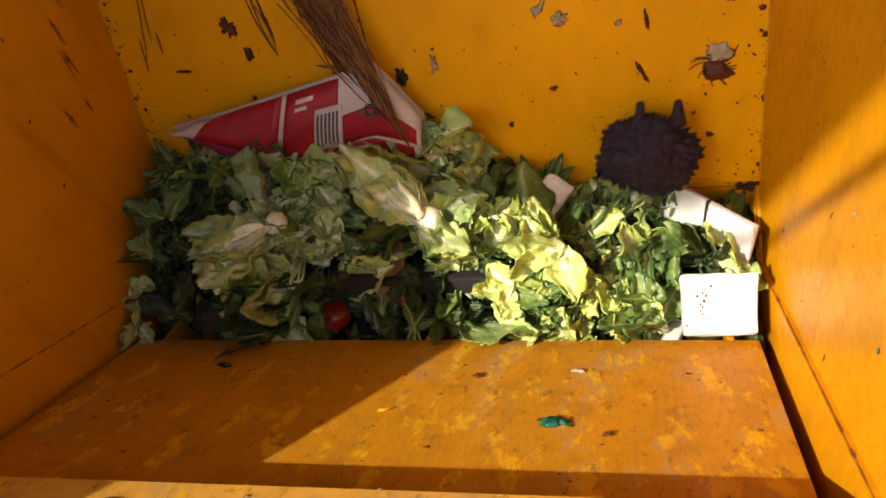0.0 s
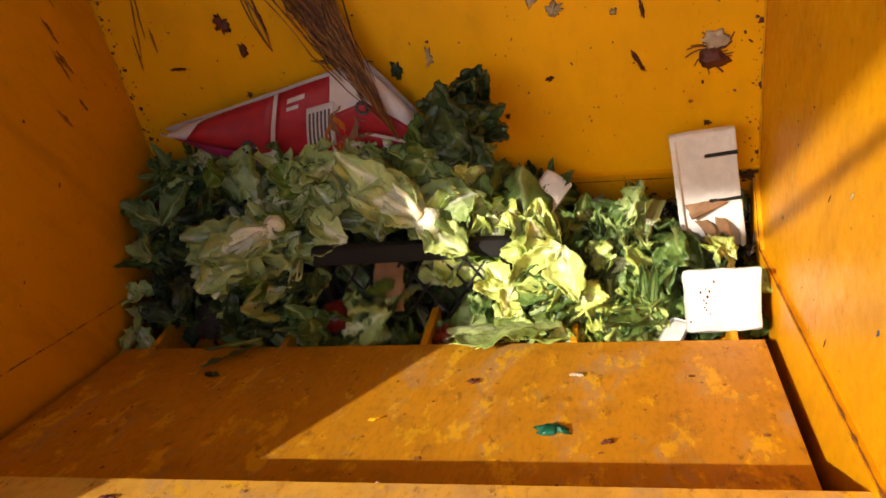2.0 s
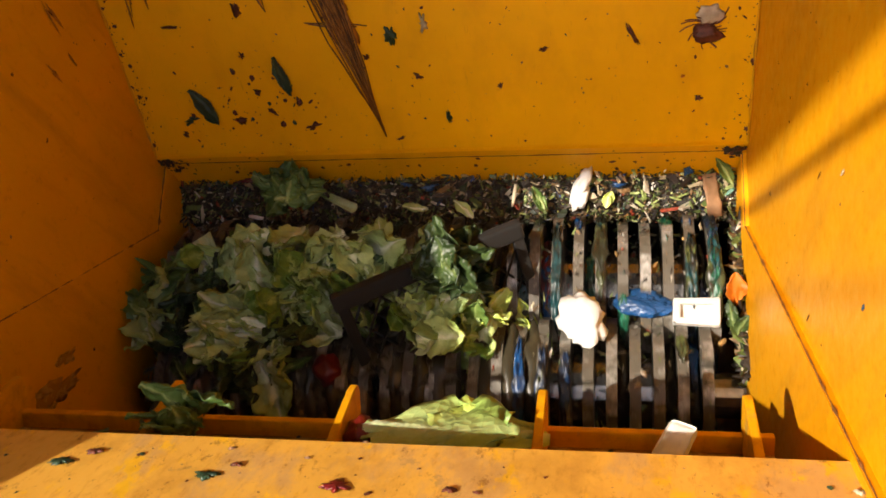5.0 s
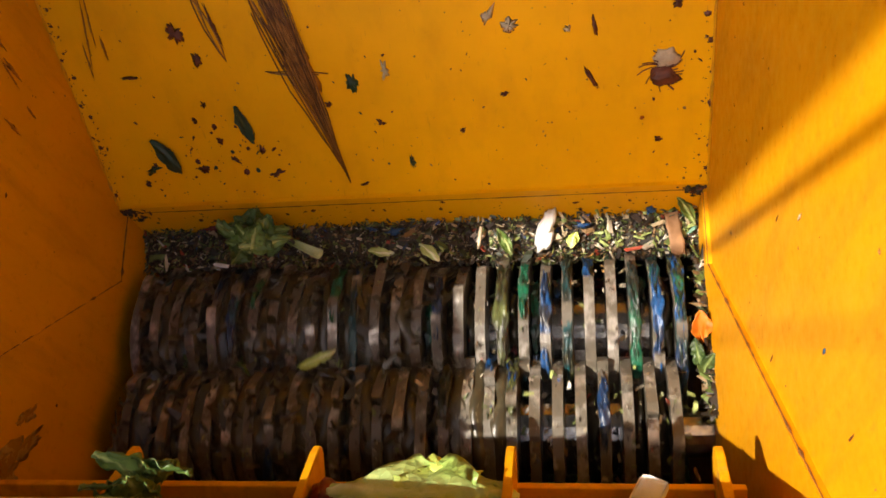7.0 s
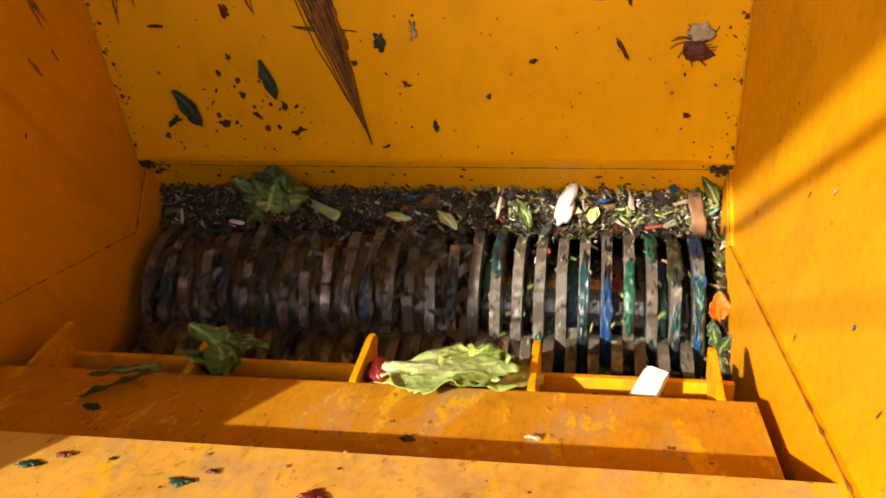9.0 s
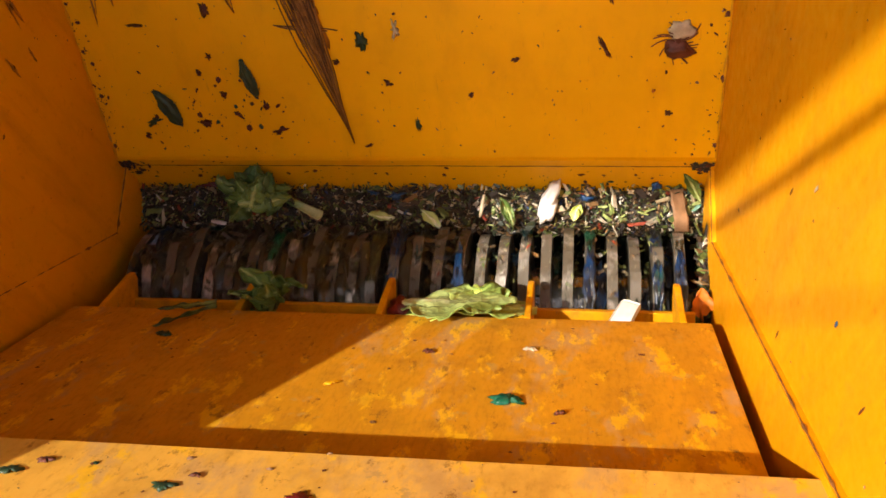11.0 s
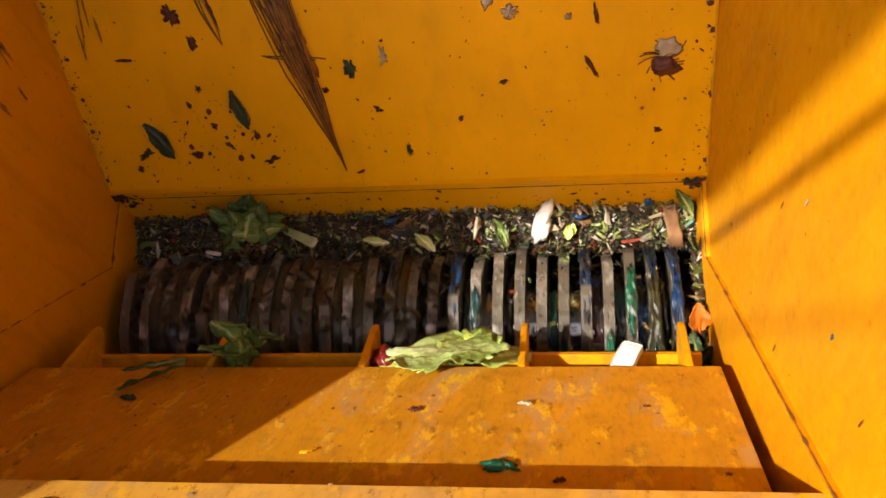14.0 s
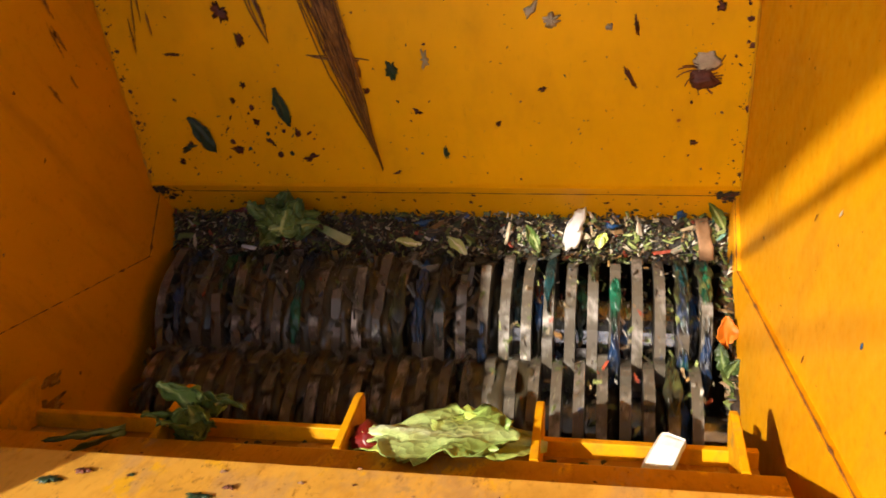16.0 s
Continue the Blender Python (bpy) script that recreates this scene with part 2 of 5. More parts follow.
def prism(bm, profile, x0, x1, bevel=0.0, mi=0):
    """A plate whose outline lies in the y-z plane, from x0 to x1."""
    a = [bm.verts.new((x0, y, z)) for y, z in profile]
    b = [bm.verts.new((x1, y, z)) for y, z in profile]
    fs = [bm.faces.new(a), bm.faces.new(b[::-1])]
    k = len(a)
    for i in range(k):
        fs.append(bm.faces.new((a[i], b[i], b[(i + 1) % k], a[(i + 1) % k])))
    for f in fs:
        f.material_index = mi
    if bevel:
        bmesh.ops.bevel(bm, geom=list({e for f in fs for e in f.edges}), offset=bevel, segments=2, affect="EDGES")


def tube(bm, pts, radii, seg=6, wob=0.0, mi=0, rng=random):
    """A closed round rod along a line of points."""
    rings = []
    for i, p in enumerate(pts):
        p = Vector(p)
        d = (Vector(pts[min(i + 1, len(pts) - 1)]) - Vector(pts[max(i - 1, 0)])).normalized()
        s = d.orthogonal().normalized()
        t = d.cross(s)
        r = radii[i] if isinstance(radii, (list, tuple)) else radii
        rings.append([bm.verts.new(p + (s * math.cos(a) + t * math.sin(a)) * r * (1 + rng.uniform(-wob, wob)))
                      for a in (2 * math.pi * k / seg for k in range(seg))])
    for u, v in zip(rings, rings[1:]):
        for k in range(seg):
            f = bm.faces.new((u[k], u[(k + 1) % seg], v[(k + 1) % seg], v[k]))
            f.material_index = mi
    for r in (rings[0][::-1], rings[-1]):
        bm.faces.new(r).material_index = mi


def sheet(bm, fn, nu, nv, thick=0.0012, lay=None, tip=None, mi=0):
    """A thin closed skin over fn(u, v), u and v from 0 to 1."""
    grid = [[Vector(fn(i / nu, j / nv)) for j in range(nv + 1)] for i in range(nu + 1)]
    top, low = [], []
    for i in range(nu + 1):
        a, b = [], []
        for j in range(nv + 1):
            du = grid[min(i + 1, nu)][j] - grid[max(i - 1, 0)][j]
            dv = grid[i][min(j + 1, nv)] - grid[i][max(j - 1, 0)]
            nn = du.cross(dv)
            nn = nn.normalized() if nn.length > 1e-9 else Vector((0, 0, 1))
            p, q = bm.verts.new(grid[i][j] + nn * thick / 2), bm.verts.new(grid[i][j] - nn * thick / 2)
            if lay is not None:
                p[lay] = q[lay] = tip(i / nu, j / nv)
            a.append(p), b.append(q)
        top.append(a), low.append(b)
    fs = []
    for i in range(nu):
        for j in range(nv):
            fs.append(bm.faces.new((top[i][j], top[i + 1][j], top[i + 1][j + 1], top[i][j + 1])))
            fs.append(bm.faces.new((low[i][j], low[i][j + 1], low[i + 1][j + 1], low[i + 1][j])))
    for i in range(nu):
        for j in (0, nv):
            fs.append(bm.faces.new((top[i][j], low[i][j], low[i + 1][j], top[i + 1][j])))
    for j in range(nv):
        for i in (0, nu):
            fs.append(bm.faces.new((top[i][j], top[i][j + 1], low[i][j + 1], low[i][j])))
    for f in fs:
        f.material_index = mi
        f.smooth = True


# ---------------------------------------------------------------- plan of the hopper
HALF = 0.605                      # inner half width
SEAM_Y, SEAM_Z = 0.168, 0.195     # foot of the leaning back wall
LEAN = radians(30)
SLOPE = radians(47.1)             # of the front chute and of the ram
DOWN = Vector((0, math.cos(SLOPE), -math.sin(SLOPE)))
OUT = Vector((0, math.sin(SLOPE), math.cos(SLOPE)))
LEDGE = Vector((0, -0.554, 0.736))
ROTOR_R, ROTOR_Z = 0.143, -0.016
ROTOR_Y = (-0.057, -0.262)
PITCH = 0.0417


def on_back(x, h, out=0.0):
    """A point of the back wall: h metres up it from its foot, out metres before it."""
    return Vector((x, SEAM_Y + h * math.sin(LEAN) - out * math.cos(LEAN), SEAM_Z + h * math.cos(LEAN) + out * math.sin(LEAN)))


BACK_FRAME = Matrix(((1, 0, 0), (0, math.sin(LEAN), -math.cos(LEAN)), (0, math.cos(LEAN), math.sin(LEAN)))).to_4x4()
RAM_FRAME = Matrix(((1, 0, 0), (0, math.cos(SLOPE), math.sin(SLOPE)), (0, -math.sin(SLOPE), math.cos(SLOPE)))).to_4x4()


def left_x(y, z):
    """The left side plate splays outwards above its welded seam."""
    d = ((y - 0.022) * 1.086 + (z - 0.130)) / 1.476
    return -0.596 - 0.052 * d


def structure(name, bm, mat, label, m=None):
    return tagged(part(name, bm, mat, None, label, m), label, kind="structure", category=name.split("_")[0])


def build_walls():
    bm = bmesh.new()
    prism(bm, [(SEAM_Y, SEAM_Z), on_back(0, 1.42).yz, on_back(0, 1.42, -0.012).yz, on_back(0, 0, -0.012).yz], -HALF, HALF)
    for v in bm.verts:
        if v.co.x < 0:
            v.co.x = left_x(v.co.y, v.co.z)
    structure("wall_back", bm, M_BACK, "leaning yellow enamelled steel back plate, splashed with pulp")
    bm = bmesh.new()
    prism(bm, [(SEAM_Y - 0.004, SEAM_Z - 0.006), (SEAM_Y + 0.012, SEAM_Z - 0.006), (SEAM_Y + 0.012, -0.5), (SEAM_Y - 0.004, -0.5)], -HALF, HALF)
    structure("wall_lip", bm, M_BACK, "upright yellow steel lip under the back plate")
    bm = bmesh.new()
    rng = random.Random(12)
    pts = [(x, SEAM_Y - 0.0042, SEAM_Z - 0.026 + 0.001 * noise.noise(Vector((x * 9, 0, 0)))) for x in np.linspace(-HALF + 0.01, HALF - 0.01, 70)]
    tube(bm, pts, [0.0011 * rng.uniform(0.4, 1.5) for _ in pts], 6)
    structure("trim_crease", bm, M_WELD, "rusty crease along the steel lip")
    bm = bmesh.new()
    prism(bm, [(1.05, -0.6), (1.05, 1.30), (-1.35, 1.30), (-1.35, -0.6)], HALF, HALF + 0.012)
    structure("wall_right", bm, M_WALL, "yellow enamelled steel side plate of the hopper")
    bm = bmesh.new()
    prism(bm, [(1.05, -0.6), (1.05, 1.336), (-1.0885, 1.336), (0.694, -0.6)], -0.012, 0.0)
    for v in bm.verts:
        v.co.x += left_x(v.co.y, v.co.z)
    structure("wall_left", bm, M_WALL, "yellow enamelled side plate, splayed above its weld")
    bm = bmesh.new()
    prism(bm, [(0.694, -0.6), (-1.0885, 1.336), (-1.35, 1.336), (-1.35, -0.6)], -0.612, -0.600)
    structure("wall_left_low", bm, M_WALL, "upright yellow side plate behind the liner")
    bm = bmesh.new()
    p = [LEDGE, LEDGE - DOWN * 0.90, LEDGE - DOWN * 0.90 - OUT * 0.02, LEDGE - OUT * 0.02]
    prism(bm, [q.yz for q in p], -HALF, HALF)
    structure("wall_front", bm, M_CHUTE, "sunlit sloping yellow front chute with stuck scraps")
    # liner plates below the welded seams
    prof = [(SEAM_Y - 0.006, 0.160), (0.022, 0.130), (-0.76, 0.130 + 0.782 * 1.086), (-0.80, 0.87), (-0.80, -0.5), (SEAM_Y - 0.006, -0.5)]
    for s in (-1, 1):
        bm = bmesh.new()
        prism(bm, prof, s * (HALF - 0.011), s * (HALF if s > 0 else 0.5995))
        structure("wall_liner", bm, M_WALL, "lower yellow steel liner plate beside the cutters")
        bm = bmesh.new()
        rng = random.Random(5 + s)
        for a, b, k in (((SEAM_Y - 0.006, 0.160), (0.022, 0.130), 14), ((0.022, 0.130), (-0.76, 0.130 + 0.782 * 1.086), 80)):
            pts = [(s * (HALF - 0.008), a[0] + (b[0] - a[0]) * i / k, a[1] + (b[1] - a[1]) * i / k) for i in range(k + 1)]
            tube(bm, pts, [(0.0014 if s > 0 else 0.0024) * rng.uniform(0.35, 1.0) * (2.1 if rng.random() < 0.10 else 1.0) for _ in pts], 6)
        structure("trim_weld", bm, M_WELD, "rusty weld bead along the side plate seam")
    # corner welds beside the back plate
    for s in (-1, 1):
        bm = bmesh.new()
        rng = random.Random(9 + s)
        pts = [on_back(0, h, 0.002) for h in np.linspace(0, 1.4, 90)]
        pts = [Vector((HALF - 0.002 if s > 0 else left_x(q.y, q.z) + 0.002, q.y, q.z)) for q in pts]
        tube(bm, pts, [0.0020 * rng.uniform(0.3, 1.9) for _ in pts], 6)
        structure("trim_weld", bm, M_RIB, "painted weld bead in the back corner")
    # chamber under the cutters
    bm = bmesh.new()
    box(bm, -HALF, HALF, -1.20, SEAM_Y, -0.62, -0.6)
    structure("floor_chamber", bm, M_CHAMBER, "grimy black floor of the cutting chamber")
    bm = bmesh.new()
    prism(bm, [(-0.43, -0.6), (-0.43, 0.02), (-0.80, 0.42), (-0.80, -0.6)], -HALF + 0.006, HALF - 0.006)
    structure("wall_chamber", bm, M_CHAMBER, "black front block of the cutting chamber")
    # unseen panel added under the chute, behind the ram, against light leaking in
    bm = bmesh.new()
    box(bm, -HALF, HALF, -1.22, -1.20, -0.62, 1.38)
    structure("wall_housing", bm, M_CHAMBER, "unseen dark panel added behind the ram to stop light leaking in")
    # unseen slabs added beside and over the rear to block sky and sun
    bm = bmesh.new()
    box(bm, -2.70, -2.60, -1.45, 5, -1.8, 4.195)
    structure("wall_shed", bm, M_BLOCKER, "unseen grey slab added to block sky from the left")
    bm = bmesh.new()
    box(bm, -6, 5, -1.502, 5, 4.20, 4.30)
    structure("ceiling_shed", bm, M_BLOCKER, "unseen grey slab added to shade the rear of the machine")
    # two unseen rods, added for the narrow shadow bands on the right plate
    bm = bmesh.new()
    tube(bm, [(-6, -1.014, 2.80), (5, -1.014, 2.80)], 0.011, 10)
    structure("trim_pipe", bm, M_BLOCKER, "unseen grey rod added to cast a thin shadow band")
    bm = bmesh.new()
    tube(bm, [(-6, -1.753, 4.20), (5, -1.753, 4.20)], 0.0055, 8)
    structure("trim_cable", bm, M_BLOCKER, "unseen thin rod added to cast a faint shadow band")
    bm = bmesh.new()
    box(bm, -60, 60, -60, 60, -1.9, -1.8)
    structure("ground", bm, M_GROUND, "concrete yard around the machine")


build_walls()


# ---------------------------------------------------------------- cutters
def disc_mesh():
    """A cutter disc with three hooks."""
    bm = bmesh.new()
    t, prof = 0.0098, []
    for k in range(3):
        a0 = 2 * math.pi * k / 3
        prof += [(a0, ROTOR_R * 1.13), (a0 + 0.12, ROTOR_R * 1.11)]
        for i in range(1, 9):
            prof.append((a0 + 0.14 + 1.90 * i / 8, ROTOR_R * (1.03 - 0.03 * i / 8)))
        prof.append((a0 + 2.09, ROTOR_R * 0.93))
    prism(bm, [(-math.sin(a) * r, math.cos(a) * r) for a, r in prof], -t, t, 0.0)
    return mesh_of("cutter_disc", bm, M_STEEL)


def spacer_mesh():
    bm = bmesh.new()
    prism(bm, [(math.cos(a) * 0.078, math.sin(a) * 0.078) for a in (2 * math.pi * i / 20 for i in range(20))], -0.0105, 0.0105)
    return mesh_of("spacer", bm, M_SPACER)


def pulp_mesh(seed, r, rough, width):
    """A lumpy ring of pulp packed between two discs."""
    bm = bmesh.new()
    rows, n = [], 40
    for i in range(n):
        a = 2 * math.pi * i / n
        row = []
        for j in range(5):
            v = j / 4 - 0.5
            q = Vector((math.cos(a) * 3.2, math.sin(a) * 3.2, seed * 2.7 + v * 2))
            rr = r + rough * (noise.noise(q) + 0.6 * noise.noise(q * 2.3)) - 0.05 * abs(v) ** 2
            row.append(bm.verts.new((width * v, math.cos(a) * rr, math.sin(a) * rr)))
        rows.append(row)
    for i in range(n):
        p, q = rows[i], rows[(i + 1) % n]
        for j in range(4):
            bm.faces.new((p[j], p[j + 1], q[j + 1], q[j]))
    bm.normal_update()
    return mesh_of("packed_pulp", bm, M_PULP, True)


def build_rotor(y, x0, count, sense, seed):
    rotor = empty("cutter_shaft", pose(0, y, ROTOR_Z))
    tagged(rotor, "turning shaft of worn steel cutter discs with hooks", "shredder shaft", "shredder shafts")
    bm = bmesh.new()
    prism(bm, [(math.cos(a) * 0.045, math.sin(a) * 0.045) for a in (2 * math.pi * i / 16 for i in range(16))], -HALF + 0.008, HALF - 0.008)
    part("shaft", bm, M_SPACER, rotor)
    disc, ring = disc_mesh(), spacer_mesh()
    thin = [pulp_mesh(seed + i, 0.100, 0.024, 0.024) for i in range(4)]
    thick = [pulp_mesh(seed + 9 + i, 0.145, 0.020, 0.040) for i in range(5)]
    rng = random.Random(seed + 3)
    for k in range(count):
        x = x0 - k * PITCH
        turn = pose(x, 0, 0, k * 21.0 * sense + seed, 0, 0)
        if sense < 0:
            turn = turn @ Matrix.Diagonal((-1, -1, 1, 1))
        part("cutter_disc", disc, None, rotor, m=turn)
        part("spacer", ring, None, rotor, m=pose(x - PITCH / 2, 0, 0))
        # packed fuller to the left: pulp, and that end's shade put into it
        if k < count - 1 and (x < 0.15 or rng.random() < 0.45):
            packed = rng.random() < (0.95 if x < -0.02 else 0.15 if x > 0.15 else 0.5)
            part("packed_pulp", rng.choice(thick if packed else thin), None, rotor, "wet pulp packed between the discs, fuller leftwards to stand in for shade" if k == 0 else "", m=pose(x - PITCH / 2, 0, 0, rng.uniform(0, 360)))
    return rotor


ROTORS = [build_rotor(ROTOR_Y[0], 0.539, 27, 1, 0), build_rotor(ROTOR_Y[1], 0.539 - PITCH / 2, 26, -1, 40)]


# ---------------------------------------------------------------- ram
RAM_BASE = Vector((0, -0.174, 0.230))
RAM_ROWS = [(0, 0.0), (1.45, 0.0), (1.65, 0.012), (3.2, 0.238), (5.0, 0.530), (5.2, 0.554), (7.35, 0.554), (7.75, 0.503),
            (9.0, 0.307), (9.5, 0.235), (10.9, 0.030), (11.15, 0.016), (12.95, 0.016), (13.1, 0.028), (16, 0.456)]


def ram_pose(back):
    return Matrix.Translation(RAM_BASE - DOWN * back) @ RAM_FRAME


RIDERS = []       # things that lie on the ram, with their pose in its space


def build_ram():
    ram = empty("pusher_ram", ram_pose(0))
    tagged(ram, "scuffed yellow steel pusher plate with upright ribs at its nose", "ram")
    bm = bmesh.new()
    box(bm, -0.572, 0.572, -0.95, 0.0, -0.030, 0.0, 0.003)
    part("top_plate", bm, M_RAM, ram, "scuffed yellow sliding plate")
    bm = bmesh.new()
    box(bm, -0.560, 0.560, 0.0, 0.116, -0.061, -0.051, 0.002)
    part("nose_plate", bm, M_NOSE, ram, "dark yellow plate between the ribs")
    bm = bmesh.new()
    box(bm, -0.560, 0.560, 0.114, 0.128, -0.055, -0.027, 0.002)
    part("nose_bar", bm, M_RIB, ram)
    bm = bmesh.new()
    box(bm, -0.560, 0.560, -0.02, 0.06, -0.10, -0.0615, 0.002)
    part("nose_beam", bm, M_CHAMBER, ram)
    for x in (-0.520, -0.259, 0.003, 0.265, 0.526):
        bm = bmesh.new()
        prism(bm, [(0.002, -0.050), (0.002, 0.0), (0.116, 0.024), (0.133, 0.024), (0.138, 0.010), (0.128, -0.050)], x - 0.006, x + 0.006, 0.0015)
        part("rib", bm, M_RIB, ram)
    return ram


RAM = build_ram()


# ---------------------------------------------------------------- vegetables: meshes
def leaf_into(bm, lay, rng, L, W, cup, curl, ruffle, m=None, nu=20, nv=14, base=0.0, lobes=0.0, thick=0.0013):
    """One leaf from its stem at the origin towards +y, with a ruffled rim."""
    ph, f1, f2 = rng.uniform(0, 6.28), rng.uniform(1.8, 3.0), rng.uniform(3.6, 5.2)
    bend = rng.uniform(-0.25, 0.25)

    def fn(u, v):
        s = 2 * v - 1
        w = W * (0.16 + 0.84 * (math.sin(math.pi * 0.5 * u / 0.6) if u < 0.6 else math.sqrt(max(0.0, 1 - ((u - 0.6) / 0.42) ** 2)))) * (1 + lobes * math.sin(u * 17 + ph) * abs(s))
        w *= 1 + 0.22 * noise.noise(Vector((u * 5.5, 3.0 if s > 0 else 9.0, ph))) + 0.16 * noise.noise(Vector((u * 17, 3.0 if s > 0 else 9.0, ph)))
        edge = abs(s) ** 1.4
        fold = noise.noise(Vector((u * 3.2, s * 2.2, ph))) + 0.6 * noise.noise(Vector((u * 7.5, s * 5.0, ph + 4))) + 0.4 * noise.noise(Vector((u * 14, s * 9.0, ph + 6)))
        x = s * w * 0.5 + bend * L * u * u + 0.10 * W * noise.noise(Vector((u * 4, s * 3, ph + 8)))
        y = L * u * (1 - 0.14 * edge) + 0.06 * L * u * noise.noise(Vector((s * 6, u * 2, ph + 2)))
        z = cup * edge * w * 0.5 + curl * L * u * u
        z += ruffle * L * (0.55 * edge * math.sin(f1 * 6.28 * u + ph + s) + 0.28 * edge * math.sin(f2 * 6.28 * u + 2 * ph - 2 * s) + 1.3 * fold * (0.3 + 0.7 * u))
        z += 0.008 * math.exp(-(s * 5) ** 2) * (1 - u)
        p = Vector((x, y, z))
        return m @ p if m is not None else p

    sheet(bm, fn, nu, nv, thick, lay, lambda u, v: min(1.0, base + 0.28 * u + 0.80 * abs(2 * v - 1) ** 0.5 * (0.40 + 0.60 * u)))


def leaf_mesh(name, mat, seed, leaves=1, L=0.13, W=0.09, cup=0.35, curl=0.25, ruffle=0.045, fan=50, base=0.0, lobes=0.0):
    rng = random.Random(seed)
    bm = bmesh.new()
    lay = bm.verts.layers.float.new("tip")
    for k in range(leaves):
        a = 0 if leaves == 1 else rng.uniform(-fan, fan)
        m = pose(0, -L * 0.45, 0.006 * k, rng.uniform(-8, 30) if leaves > 1 else 0, rng.uniform(-35, 35) if leaves > 1 else 0, a)
        g = rng.uniform(0.75, 1.15)
        leaf_into(bm, lay, rng, L * g, W * g * rng.uniform(0.8, 1.2), cup * rng.uniform(0.3, 1.4), curl * rng.uniform(-0.6, 1.3), ruffle * rng.uniform(0.7, 1.4), m, base=base, lobes=lobes)
    return mesh_of(name, bm, mat)


def bunch_of(name, mat, seed, label, category, group="", leaves=9, L=0.12, W=0.08, cup=0.4, curl=0.2, ruffle=0.06, fan=90, base=0.1, piece="leaf"):
    """A loose bunch whose leaves are parts."""
    rng = random.Random(seed)
    ob = tagged(empty(name), label, category, group)
    kinds = [leaf_mesh(piece, mat, seed * 7 + k, 1, L * (0.8 + 0.2 * k), W * (1.1 - 0.12 * k), cup, curl, ruffle, 0, base) for k in range(3)]
    for k in range(leaves):
        a = rng.uniform(-fan, fan)
        m = pose(0, 0, 0.004 * k, 0, 0, a) @ pose(0, L * 0.22, 0, rng.uniform(-10, 35), rng.uniform(-40, 40), 0)
        part(piece, rng.choice(kinds), None, ob, m=m)
    return ob


def stalk_mesh(name, mat, seed, L=0.17, r=0.012):
    """A ribbed celery-like stalk with a leafy end."""
    rng = random.Random(seed)
    bm = bmesh.new()
    lay = bm.verts.layers.float.new("tip")
    for k in range(rng.choice((1, 2))):
        a = rng.uniform(-0.25, 0.25)
        c = rng.uniform(-0.25, 0.25)
        sheet(bm, lambda u, v: (L * (u - 0.5) * math.sin(a) + r * (1.3 - 0.5 * u) * math.cos(math.pi * (0.9 * v + 0.05)) * -1,
                                L * (u - 0.5), 0.01 * k + c * L * (u - 0.5) ** 2 - r * math.sin(math.pi * (0.9 * v + 0.05))),
              8, 6, 0.003, lay, lambda u, v: 0.55 * u)
    for k in range(3):
        leaf_into(bm, lay, rng, 0.06, 0.05, 0.3, 0.3, 0.08, pose(rng.uniform(-.01, .01), L * 0.42, 0.004, rng.uniform(-20, 30), 0, rng.uniform(-50, 50)), base=0.5, nu=6, nv=6)
    return mesh_of(name, bm, mat)


def cos_lettuce(seed, label, mat):
    """Half a cos lettuce: a white butt with long pale ribs and frilled leaf ends."""
    rng = random.Random(seed)
    ob = tagged(empty("cos_lettuce"), label, "lettuce")
    kinds = []
    for k in range(4):
        bm = bmesh.new()
        lay = bm.verts.layers.float.new("tip")
        leaf_into(bm, lay, rng, 0.19 * rng.uniform(0.75, 1.05), 0.075, 0.45, 0.16, 0.10, None, base=-0.08, nu=18, lobes=0.15)
        kinds.append(mesh_of("leaf", bm, mat))
    for k in range(8):
        a = -34 + 68 * k / 7
        part("leaf", kinds[k % 4], None, ob, m=pose(0, -0.08, 0.014 * math.cos(a / 20) + 0.003 * (k % 2), 4 + 7 * (k % 3), a * 0.9, a * (0.55 + 0.35 * (k % 2))))
    for k in range(6):
        a = radians(-20 + 8 * k)
        bm = bmesh.new()
        lay = bm.verts.layers.float.new("tip")
        L = 0.10 * rng.uniform(0.8, 1.15)
        pts = [(math.sin(a) * L * u + 0.003 * math.sin(7 * u + k), -0.072 + math.cos(a) * L * u, 0.032 + 0.016 * math.sin(2.6 * u) + 0.003 * (k % 3)) for u in np.linspace(0, 1, 8)]
        tube(bm, pts, [0.0085 * (1 - 0.55 * u) for u in np.linspace(0, 1, 8)], 7, 0.12, 0, rng)
        for v in bm.verts:
            v[lay] = 0.30 * max(0.0, (v.co.y + 0.02) / 0.08)
        part("rib", mesh_of("rib", bm, mat, True), None, ob, "pale fleshy rib" if k == 0 else "")
    bm = bmesh.new()
    lay = bm.verts.layers.float.new("tip")
    bmesh.ops.create_icosphere(bm, subdivisions=2, radius=0.024, matrix=pose(0, -0.080, 0.022) @ Matrix.Diagonal((1, 1.15, 0.85, 1)))
    for v in bm.verts:
        v.co += Vector((rng.uniform(-1, 1), rng.uniform(-1, 1), rng.uniform(-1, 1))) * 0.002
        v[lay] = -0.1
    part("butt", mesh_of("butt", bm, mat, True), None, ob, "white cut butt")
    return ob


